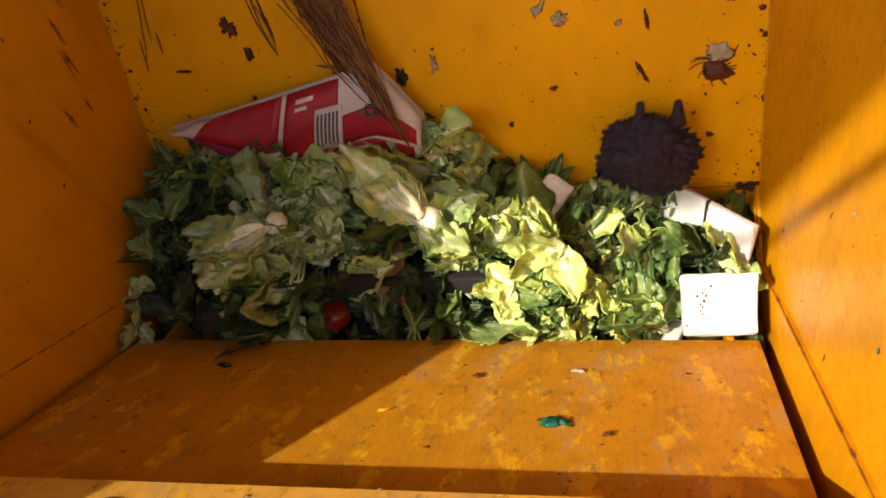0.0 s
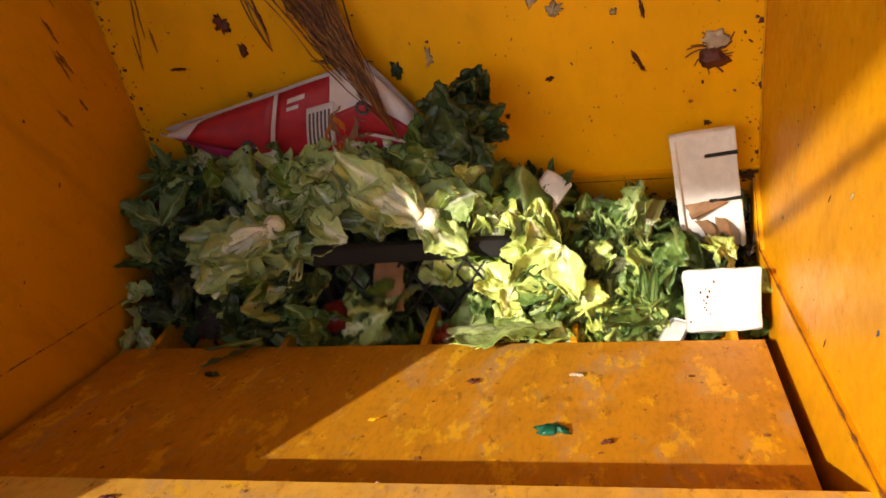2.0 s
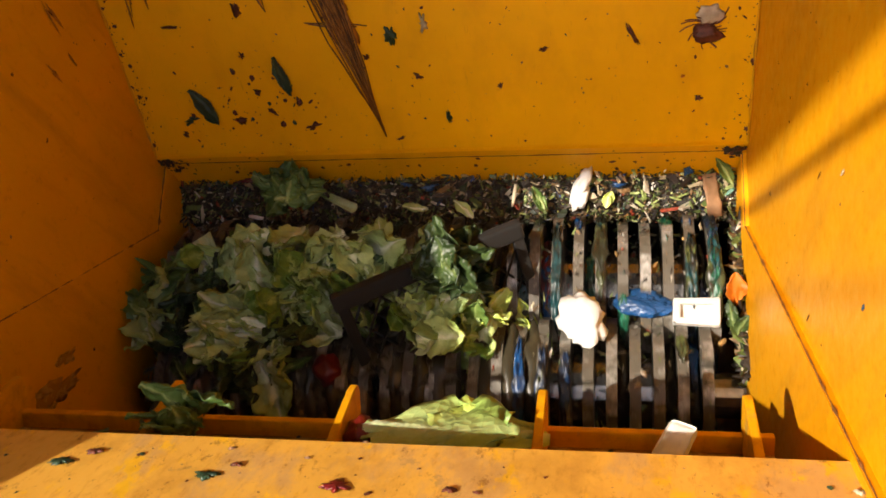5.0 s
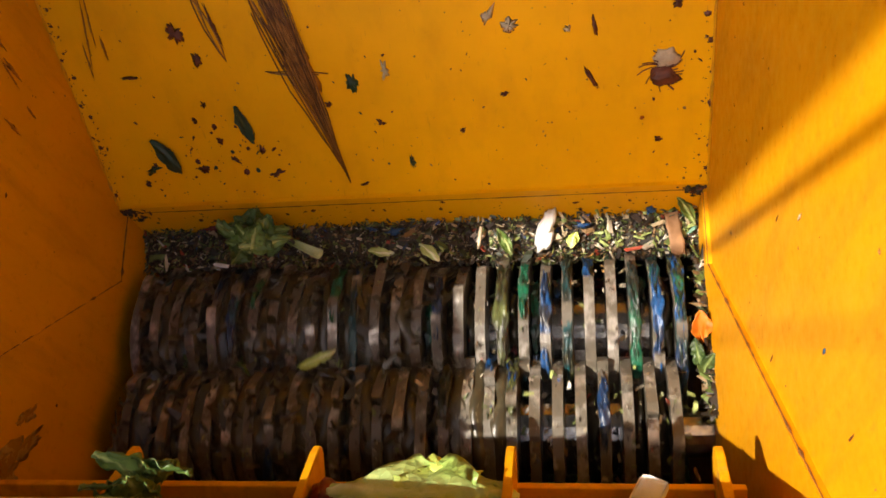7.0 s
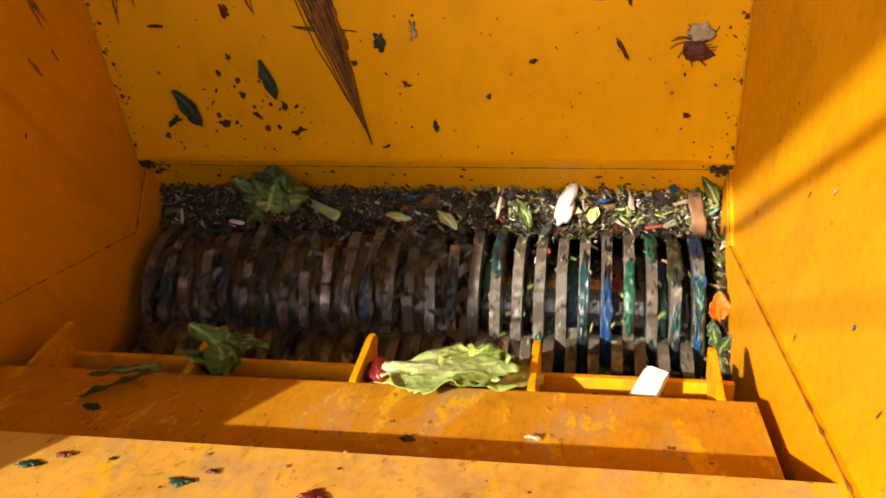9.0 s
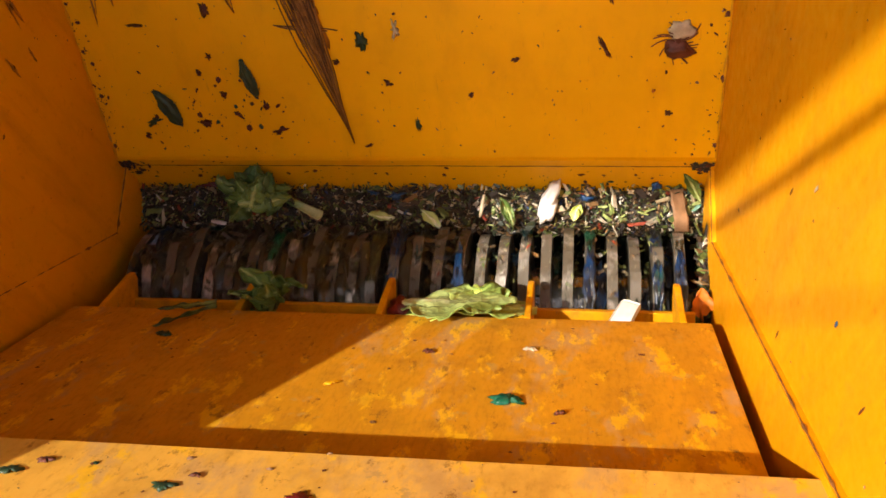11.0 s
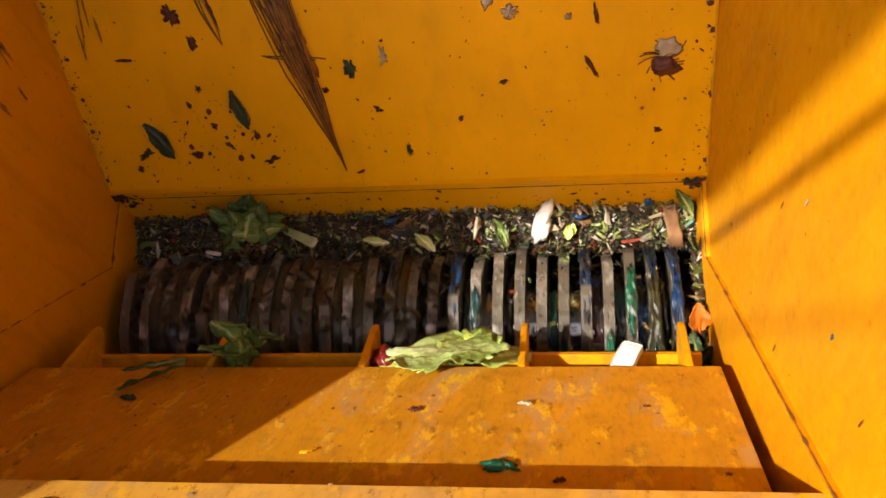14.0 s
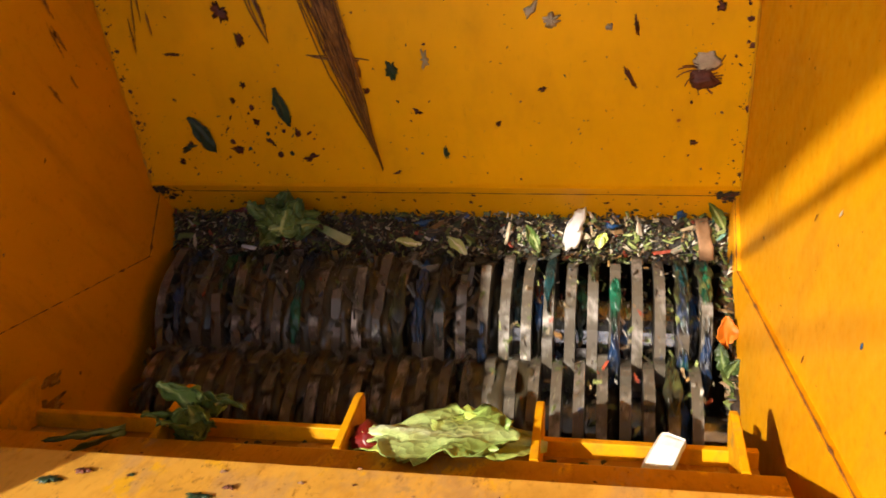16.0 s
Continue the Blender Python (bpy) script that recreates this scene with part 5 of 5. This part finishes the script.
def corner_place(r):
    h, off = 0.45 * r.random(), abs(r.gauss(0, 0.013)) + 0.003
    q = on_back(0, h, 0.0005)
    q.x = HALF - off if r.random() < 0.4 else left_x(q.y, q.z) + off
    return q, FX, FB, NB


specks("splashes", 23, 150, corner_place, 0.0015, 0.007, [M_BROWN, M_BROWN, M_WELD], "dark crumbs along the back corners")
specks("splashes", 24, 120, lambda r: (Vector((r.uniform(-0.6, 0.6), SEAM_Y - 0.005, SEAM_Z - 0.008 - 0.10 * r.random() ** 0.7)), FX, Vector((0, 0, 1)), Vector((0, -1, 0))), 0.0015, 0.008, [M_BROWN, M_DKGREEN, M_BROWN], "dark crumbs on the steel lip")
for s in (-1, 1):
    specks("splashes", 26 + s, 70, lambda r: (Vector((s * (HALF - 0.004 - abs(r.gauss(0, 0.022))), SEAM_Y - 0.006, SEAM_Z - 0.010 - abs(r.gauss(0, 0.018)))), FX, Vector((0, 0, 1)), Vector((0, -1, 0))), 0.003, 0.011, [M_CHAMBER, M_BROWN, M_CHAMBER], "black grime in the corner under the back plate")
def side_place(s):
    def place(r):
        y, z = r.uniform(-0.8, 0.3), r.uniform(0.25, 1.1)
        x = HALF - 0.0005 if s > 0 else max(left_x(y, z), -HALF + 0.011 if z < 0.15 - (y - 0.022) * 1.086 else -9) + 0.0005
        return Vector((x, y, z)), Vector((0, 1, 0)), Vector((0, 0, 1)), Vector((-s, 0, 0))
    return place


for s in (-1, 1):
    specks("splashes", 30 + s, 70, side_place(s), 0.0012, 0.006, [M_BROWN, M_WELD, M_BOARD], "sparse splashes on the side plate")
for y, z, mat, sy, sz, roll, lab in ((-0.255, 0.803, M_PALE, 0.0025, 0.011, -8, "pale sliver stuck to the side plate"), (-0.419, 0.816, M_BLUE, 0.0025, 0.006, 10, "tiny blue plastic fleck on the side plate"),
                                     (-0.520, 0.860, M_BROWN, 0.0014, 0.011, 4, "dark thin sliver on the side plate"), (-0.470, 0.640, M_BROWN, 0.0014, 0.010, -6, "dark thin sliver on the side plate"),
                                     (-0.330, 0.560, M_BROWN, 0.0016, 0.010, 5, "dark thin sliver on the side plate"), (-0.20, 0.70, M_BROWN, 0.0012, 0.009, 2, "dark thin sliver on the side plate")):
    ob = thing("sliver", splat_mesh("sliver", mat, int(1000 + 900 * (y + z)), sy, sz, 5, 0.0015), lab, "sliver", "slivers on the side plate")
    ob.matrix_basis = Matrix.Translation((HALF - 0.0008, y, z)) @ Matrix(((0, 0, -1), (-1, 0, 0), (0, 1, 0))).to_4x4() @ pose(0, 0, 0, 0, 0, roll)
for k in range(6):
    y, z = 0.30 - 0.035 * k + 0.02 * math.sin(5 * k), 0.66 - 0.030 * k + 0.05 * math.sin(3 * k)
    ob = thing("rust_smear", splat_mesh("rust_smear", M_RUST, 330 + k, 0.0025 + 0.001 * (k % 3), 0.018 + 0.008 * (k % 4), 5, 0.0006), "long rusty smear on the yellow side plate", "smear", "smears on the side plate")
    ob.matrix_basis = Matrix.Translation((left_x(y, z) + 0.0012, y, z)) @ Matrix(((0, 0, 1), (1, 0, 0), (0, 1, 0))).to_4x4() @ pose(0, 0, 0, 0, 0, -14 + 5 * (k % 3))
specks("splashes", 40, 70, lambda r: (LEDGE - DOWN * (0.16 * r.random()) + Vector((r.uniform(-0.6, 0.6), 0, 0)) + OUT * 0.0005, FX, -DOWN, OUT), 0.0012, 0.006, [M_BROWN, M_BOARD, M_DKGREEN], "crumbs on the front chute")
for x, u, mat, s, lab in ((-0.248, 0.069, M_DKGREEN, 0.013, "dark scrap on the front chute"), (-0.221, 0.045, M_BROWN, 0.011, "brown scrap on the front chute"), (-0.069, 0.082, M_DKGREEN, 0.014, "dark green scrap on the front chute"),
                          (-0.041, 0.060, M_BROWN, 0.008, "brown scrap on the front chute"), (0.079, 0.091, M_TOMATO, 0.018, "dark red pulp on the front chute"), (0.197, 0.089, M_BROWN, 0.009, "brown scrap on the front chute"), (0.590, 0.06, M_PALE, 0.008, "pale scrap on the front chute")):
    ob = thing("pulp_scrap", splat_mesh("pulp_scrap", mat, int(500 + 1000 * x), s, s * 0.7, 5, 0.0028), lab, "scrap", "scraps on the front chute")
    ob.matrix_basis = Matrix.Translation(LEDGE - DOWN * u + Vector((x, 0, 0)) + OUT * 0.001) @ RAM_FRAME


# dark brown patches low on the left liner
for y, z, sy, sz, sd in ((-0.39, 0.33, 0.070, 0.022, 5), (-0.44, 0.345, 0.045, 0.040, 6), (-0.33, 0.33, 0.030, 0.012, 7)):
    ob = thing("grime_smear", splat_mesh("grime_smear", M_NOSE, 300 + sd, sy, sz, 5, 0.0012), "dark brown patch on the liner plate", "grime", "grime on the liner")
    ob.matrix_basis = Matrix.Translation((-HALF + 0.0113, y, z)) @ Matrix(((0, 0, 1), (1, 0, 0), (0, 1, 0))).to_4x4() @ pose(0, 0, 0, 0, 0, -44)


# ---------------------------------------------------------------- shredded bits behind the cutters
M_MULCH = random_tint("shredded_mulch", [(0.0, (0.025, 0.016, 0.010)), (0.30, (0.055, 0.032, 0.014)), (0.48, (0.03, 0.042, 0.015)), (0.60, (0.12, 0.16, 0.04)), (0.74, (0.22, 0.13, 0.055)),
                                         (0.85, (0.38, 0.30, 0.17)), (0.90, (0.52, 0.45, 0.30)), (0.925, (0.36, 0.40, 0.12)), (0.95, (0.30, 0.05, 0.02)), (0.962, (0.02, 0.06, 0.20)), (0.975, (0.60, 0.56, 0.48))])


M_FLAKE = random_tint("bright_flakes", [(0.0, (0.50, 0.40, 0.24)), (0.16, (0.62, 0.55, 0.42)), (0.28, (0.34, 0.40, 0.13)), (0.60, (0.22, 0.28, 0.08)), (0.70, (0.52, 0.30, 0.10)), (0.82, (0.40, 0.07, 0.03)), (0.88, (0.05, 0.16, 0.10)), (0.94, (0.70, 0.66, 0.58))])


def mulch(name, seed, count, place, size, label, mat=None):
    rng = random.Random(seed)
    bm = bmesh.new()
    for _ in range(count):
        p = place(rng)
        L = size * rng.uniform(0.5, 2.2)
        w, h = L * rng.uniform(0.12, 0.5), L * rng.uniform(0.06, 0.22)
        m = Matrix.Translation(p) @ Euler((rng.uniform(-0.8, 0.8), rng.uniform(-0.8, 0.8), rng.uniform(0, 6.28))).to_matrix().to_4x4()
        vs = [bm.verts.new(m @ Vector((x * L / 2 * rng.uniform(0.35, 1.3) + y * L * 0.12 * rng.uniform(-1, 1), y * w / 2 * rng.uniform(0.15, 1.4), z * h / 2 * rng.uniform(0.3, 1.5)))) for x in (-1, 1) for y in (-1, 1) for z in (-1, 1)]
        for q in ((0, 1, 3, 2), (4, 6, 7, 5), (0, 4, 5, 1), (2, 3, 7, 6), (0, 2, 6, 4), (1, 5, 7, 3)):
            bm.faces.new([vs[i] for i in q])
    me = bpy.data.meshes.new(name)
    bm.to_mesh(me)
    bm.free()
    me.materials.append(mat or M_MULCH)
    return tagged(new(name, me), label, "shredded waste", kind="stuff")


bm = bmesh.new()
prism(bm, [(SEAM_Y - 0.006, 0.078), (0.115, 0.058), (0.106, 0.050), (0.106, -0.5), (SEAM_Y - 0.006, -0.5)], -HALF + 0.006, HALF - 0.006)
structure("wall_scraper", bm, M_CHAMBER, "black scraper block behind the cutters")


def shelf_place(r):
    y = r.uniform(0.078, 0.160)
    return Vector((r.uniform(-0.595, 0.595), y, 0.026 + (y - 0.058) * 0.56 + 0.018 * r.random() + 0.01 * math.sin(y * 40)))


mulch("shredded_waste", 51, 7500, shelf_place, 0.0075, "shredded leaves, wood and plastic piled behind the cutters")
mulch("shredded_waste", 54, 200, lambda r: shelf_place(r) + Vector((0, 0, 0.006)), 0.016, "torn larger flakes on the shredded pile")
mulch("shredded_waste", 55, 90, lambda r: (lambda p: Vector((0.585 - 0.75 * abs(r.gauss(0, 0.33)) * 0.9, p.y, p.z + 0.009)))(shelf_place(r)), 0.015, "pale and green flakes strewn over the shredded pile", M_FLAKE)
mulch("shredded_waste", 52, 420, lambda r: Vector((0.583 + 0.014 * r.random(), r.uniform(-0.26, 0.06), 0.04 + 0.06 * r.random())), 0.020, "shredded leaves caught beside the cutters")


def lying(name, me, label, cat, p, rot, s=1.0):
    ob = thing(name, me, label, cat, "scraps behind the cutters")
    ob.matrix_basis = upright(p, rot) @ Matrix.Diagonal((s, s, s, 1))
    return ob


hung = bunch_of("wilted_greens", M_GREEN, 41, "wilted dark green leaf tuft hanging over the lip", "leaf", "scraps behind the cutters", 15, 0.085, 0.050, 0.35, 0.2, 0.12, 110, 0.05)
hung.matrix_basis = upright((-0.325, 0.125, 0.115), (50, 0, 20))
lying("leek_stem", stalk_mesh("leek_stem", M_STALK, 162, 0.17, 0.011), "pale green stem behind the cutters", "stem", (-0.225, 0.112, 0.092), (-20, 0, 62), 0.75)
lying("vegetable_butt", chunk_mesh("vegetable_butt", M_FOAM, 41, 0.016, 0.040, 0.012, 0.30, 3), "white vegetable butt behind the cutters", "vegetable", (0.290, 0.128, 0.094), (25, 0, -22))
lying("wood_scrap", board_mesh("wood_scrap", 0.028, 0.085, 42), "reddish brown wood splinter behind the cutters", "wood", (0.546, 0.115, 0.082), (30, 0, 8))
lying("leaf_scrap", leaf_mesh("leaf_scrap", M_GREEN, 163, 1, 0.07, 0.025, 0.5, 0.4, 0.02), "curled green leaf in the corner", "leaf", (0.572, 0.150, 0.115), (40, 0, 30))
lying("blue_scrap", splat_mesh("blue_scrap", M_BLUE, 81, 0.013, 0.010), "bright blue plastic scrap", "plastic scrap", (0.499, 0.158, 0.105), (70, 0, 5))
lying("blue_scrap", splat_mesh("blue_scrap", M_BLUE, 82, 0.022, 0.006), "bright blue plastic scrap", "plastic scrap", (0.362, 0.138, 0.090), (30, 0, 3))
lying("blue_scrap", splat_mesh("blue_scrap", M_BLUE, 83, 0.018, 0.009), "dull blue plastic scrap", "plastic scrap", (-0.028, 0.140, 0.090), (30, 0, 10))
lying("blue_scrap", splat_mesh("blue_scrap", M_BLUE, 84, 0.014, 0.005), "dull blue plastic scrap", "plastic scrap", (-0.075, 0.145, 0.092), (30, 0, -10))
lying("leaf_scrap", leaf_mesh("leaf_scrap", M_LETTUCE, 164, 1, 0.07, 0.030, 0.4, 0.5, 0.03), "pale curled leaf behind the cutters", "leaf", (-0.060, 0.095, 0.068), (15, 0, 105))
lying("leaf_scrap", leaf_mesh("leaf_scrap", M_LETTUCE, 165, 1, 0.08, 0.028, 0.4, 0.6, 0.03), "pale curled leaf behind the cutters", "leaf", (0.045, 0.105, 0.072), (15, 0, 40))
lying("leaf_scrap", leaf_mesh("leaf_scrap", M_GREEN, 166, 2, 0.07, 0.030, 0.4, 0.3, 0.03), "green leaf scrap behind the cutters", "leaf", (0.190, 0.095, 0.078), (15, 0, 70))
lying("leaf_scrap", leaf_mesh("leaf_scrap", M_YELLEAF, 167, 2, 0.06, 0.035, 0.4, 0.3, 0.05), "yellow green leaf crumbs behind the cutters", "leaf", (0.335, 0.105, 0.078), (15, 0, 20), 0.5)
lying("carrot_peel", leaf_mesh("carrot_peel", M_ORANGE, 168, 1, 0.05, 0.028, 0.8, 0.5, 0.03), "orange peel beside the cutters", "peel", (0.574, -0.105, 0.118), (50, 0, 10), 1.2)
lying("leaf_scrap", leaf_mesh("leaf_scrap", M_DARKLEAF, 169, 3, 0.06, 0.03, 0.4, 0.3, 0.05), "dark green leaves beside the cutters", "leaf", (0.577, -0.150, 0.10), (50, 0, 0))
lying("celery_piece", chunk_mesh("celery_piece", M_FOAM, 170, 0.005, 0.020, 0.004), "short pale celery piece", "celery", (-0.41, 0.085, 0.066), (0, 0, 80))
lying("celery_piece", chunk_mesh("celery_piece", M_PALE, 171, 0.004, 0.030, 0.004), "thin pale stalk behind the cutters", "celery", (0.155, 0.120, 0.09), (20, 0, -10))
lying("red_scrap", splat_mesh("red_scrap", M_TOMATO, 85, 0.030, 0.007), "dull red strip under the lip", "plastic scrap", (-0.43, 0.160, 0.095), (40, 0, 3))


# ---------------------------------------------------------------- scraps wound round the cutters
for rotor, sd, x0 in ((ROTORS[0], 61, 0.539), (ROTORS[1], 62, 0.518)):
    def around(r):
        a = r.uniform(0, 6.28)
        on = r.random() < 0.6
        x = x0 - PITCH * r.randrange(25) - (r.uniform(-0.008, 0.008) if on else PITCH / 2 + r.uniform(-0.008, 0.008))
        d = ROTOR_R * r.uniform(0.97, 1.03) if on else ROTOR_R * r.uniform(0.42, 0.86)
        return Vector((x, math.cos(a) * d, math.sin(a) * d))
    crumbs = mulch("residue", sd, 4600, around, 0.0075, "shredded crumbs clinging to the cutters")
    crumbs.parent = rotor
    del crumbs["category"]
    def flecks(r):
        a, d = r.uniform(0, 6.28), ROTOR_R * r.uniform(0.80, 1.05)
        return Vector((0.56 - abs(r.gauss(0, 0.30)), math.cos(a) * d, math.sin(a) * d))
    # dark pulp crowded leftwards, which also paints in the shade there
    def shade_pulp(r):
        a, d = r.uniform(0, 6.28), ROTOR_R * r.uniform(0.93, 1.05)
        return Vector((-0.545 + 0.66 * r.random() ** 1.2, math.cos(a) * d, math.sin(a) * d))
    crumbs = mulch("residue", sd + 9, 2200, shade_pulp, 0.019, "dark wet pulp on the left cutters, also standing in for shade", M_PULP)
    crumbs.parent = rotor
    del crumbs["category"]
    crumbs = mulch("residue", sd + 5, 260, flecks, 0.0085, "pale flakes clinging to the cutters", M_FLAKE)
    crumbs.parent = rotor
    del crumbs["category"]


def wrap_mesh(mat, seed, r, arc, width):
    bm = bmesh.new()
    def fn(u, v):
        a = arc * (u - 0.5) + 0.12 * noise.noise(Vector((u * 5, v * 4, seed + 3.3)))
        w = width * (0.75 + 0.75 * noise.noise(Vector((u * 6, seed, 0)))) * (0.35 + 0.65 * math.sin(math.pi * min(1, max(0, u))))
        rr = r * (1.03 + 0.13 * abs(noise.noise(Vector((u * 9, v * 4, seed)))) + 0.05 * noise.noise(Vector((u * 22, v * 7, seed))))
        return (w * (v - 0.5) + 0.004 * noise.noise(Vector((u * 4, 2, seed))), -math.sin(a) * rr, math.cos(a) * rr)
    sheet(bm, fn, 26, 6, 0.0015)
    return mesh_of("wound_scrap", bm, mat)


def build_wraps():
    rng = random.Random(15)
    tints = [M_WRAPS[i] for i in (0, 1, 2, 3, 4, 5, 2, 0, 4, 1, 5, 2)]
    meshes = [wrap_mesh(m, 5 + i, ROTOR_R * (1.0 if i % 3 else 0.72), rng.uniform(0.7, 1.7), rng.uniform(0.024, 0.036)) for i, m in enumerate(tints)]
    for rotor, x0, count in ((ROTORS[0], 0.539, 84), (ROTORS[1], 0.518, 20)):
        for i in range(count):
            k = int(26 * rng.random() ** 2.0)
            j = rng.randrange(len(meshes))
            off = 0.0 if j % 3 else PITCH / 2
            part("wound_scrap", meshes[j], None, rotor, "torn plastic wound round the cutters" if i == 0 else "", m=pose(x0 - k * PITCH - off, 0, 0, rng.uniform(0, 360)))


build_wraps()


# ---------------------------------------------------------------- what rides on the ram
def rider(name, me, label, cat, x, u, n, rot=(0, 0, 0), s=1.0):
    ob = thing(name, me, label, cat, "scraps on the ram")
    ob.scale = (s, s, s)
    RIDERS.append((ob, pose(x, u, n, *rot)))
    return ob


for k, (x, u, a, sd) in enumerate(((0.085, 0.052, -95, 181), (0.140, 0.060, -80, 182), (0.190, 0.045, 95, 183), (0.120, 0.035, -100, 185))):
    rider("lettuce_leaf", leaf_mesh("lettuce_leaf", M_YELLEAF if k != 3 else M_LETTUCE, sd, 1, 0.20, 0.135, 0.12, 0.04, 0.040, 0, 0.24), "pale green lettuce leaf lying on the nose of the ram", "lettuce", x, u, -0.006 + 0.006 * k, (8, 0, a))
rider("red_pepper", chunk_mesh("red_pepper", M_TOMATO, 44, 0.022, 0.026, 0.018, 0.2, 3), "crushed dark red pepper beside a rib", "pepper", 0.034, 0.055, -0.010)
draped = bunch_of("wilted_greens", M_GREEN, 43, "wilted green leaves draped over a rib", "leaf", "scraps on the ram", 14, 0.082, 0.045, 0.4, 0.2, 0.08, 170, 0.0)
RIDERS.append((draped, pose(-0.212, 0.026, -0.012, 35, 0, 175)))
rider("foam_strip", slab_mesh("foam_strip", 0.034, 0.074, 0.009, 21, 0), "dirty white foam strip on the ram's nose", "foam piece", 0.430, 0.060, -0.016, (25, 0, -28))
rider("leaf_scrap", leaf_mesh("leaf_scrap", M_DARKLEAF, 184, 2, 0.12, 0.022, 0.3, 0.05, 0.02, 8), "long dark leaf stuck to the ram plate", "leaf", -0.315, -0.060, 0.008, (-4, 0, 150))
rider("teal_scrap", splat_mesh("teal_scrap", M_TEAL, 91, 0.026, 0.016, 5, 0.006), "teal plastic scrap on the ram plate", "plastic scrap", 0.257, -0.323, 0.001)
rider("pulp_scrap", splat_mesh("pulp_scrap", M_BROWN, 92, 0.010, 0.006, 5, 0.005), "brown pulp on the ram plate", "scrap", 0.120, -0.164, 0.001)
rider("pulp_scrap", splat_mesh("pulp_scrap", M_PALE, 93, 0.011, 0.006, 5, 0.005), "pale scrap on the ram plate", "scrap", 0.278, -0.143, 0.001, (0, 0, 10))
rider("pulp_scrap", splat_mesh("pulp_scrap", M_BROWN, 94, 0.008, 0.005, 5, 0.005), "brown pulp on the ram plate", "scrap", 0.329, -0.359, 0.001)
rider("pulp_scrap", splat_mesh("pulp_scrap", M_RIB, 95, 0.020, 0.007, 5, 0.003), "curled yellow paint flake on the ram plate", "paint flake", 0.000, -0.290, 0.001, (0, 0, 35))
rider("dark_smear", splat_mesh("dark_smear", M_DKGREEN, 96, 0.016, 0.011, 5, 0.005), "dark wet scrap on the ram plate", "scrap", -0.335, -0.125, 0.001)


crumbs = specks("residue", 61, 170, lambda r: (Vector((r.uniform(-0.56, 0.56), -0.62 * r.random(), 0.0004)), FX, Vector((0, 1, 0)), Vector((0, 0, 1))), 0.0010, 0.0055, [M_BROWN, M_WELD, M_RUST], "brown crumbs and dents on the sliding plate")
crumbs.parent = RAM
del crumbs["category"]
crumbs = specks("residue", 62, 110, lambda r: (Vector((r.uniform(-0.55, 0.55), 0.114 * r.random(), -0.0506)), FX, Vector((0, 1, 0)), Vector((0, 0, 1))), 0.0015, 0.010, [M_BROWN, M_CHAMBER, M_DKGREEN], "dark crumbs between the ribs")
crumbs.parent = RAM
del crumbs["category"]


# ---------------------------------------------------------------- what moves
def motions():
    walk(RAM, [(t, ram_pose(b)) for t, b in RAM_ROWS])
    for ob, m in RIDERS:
        walk(ob, [(t, ram_pose(b) @ m) for t, b in RAM_ROWS])
    steps = [i * 0.25 for i in range(65)]
    for rotor, y, sense in zip(ROTORS, ROTOR_Y, (1, -1)):
        walk(rotor, [(t, pose(0, y, ROTOR_Z, sense * 225.0 * t)) for t in steps])
    for ob, rows in MOVERS:
        walk(ob, rows)


motions()
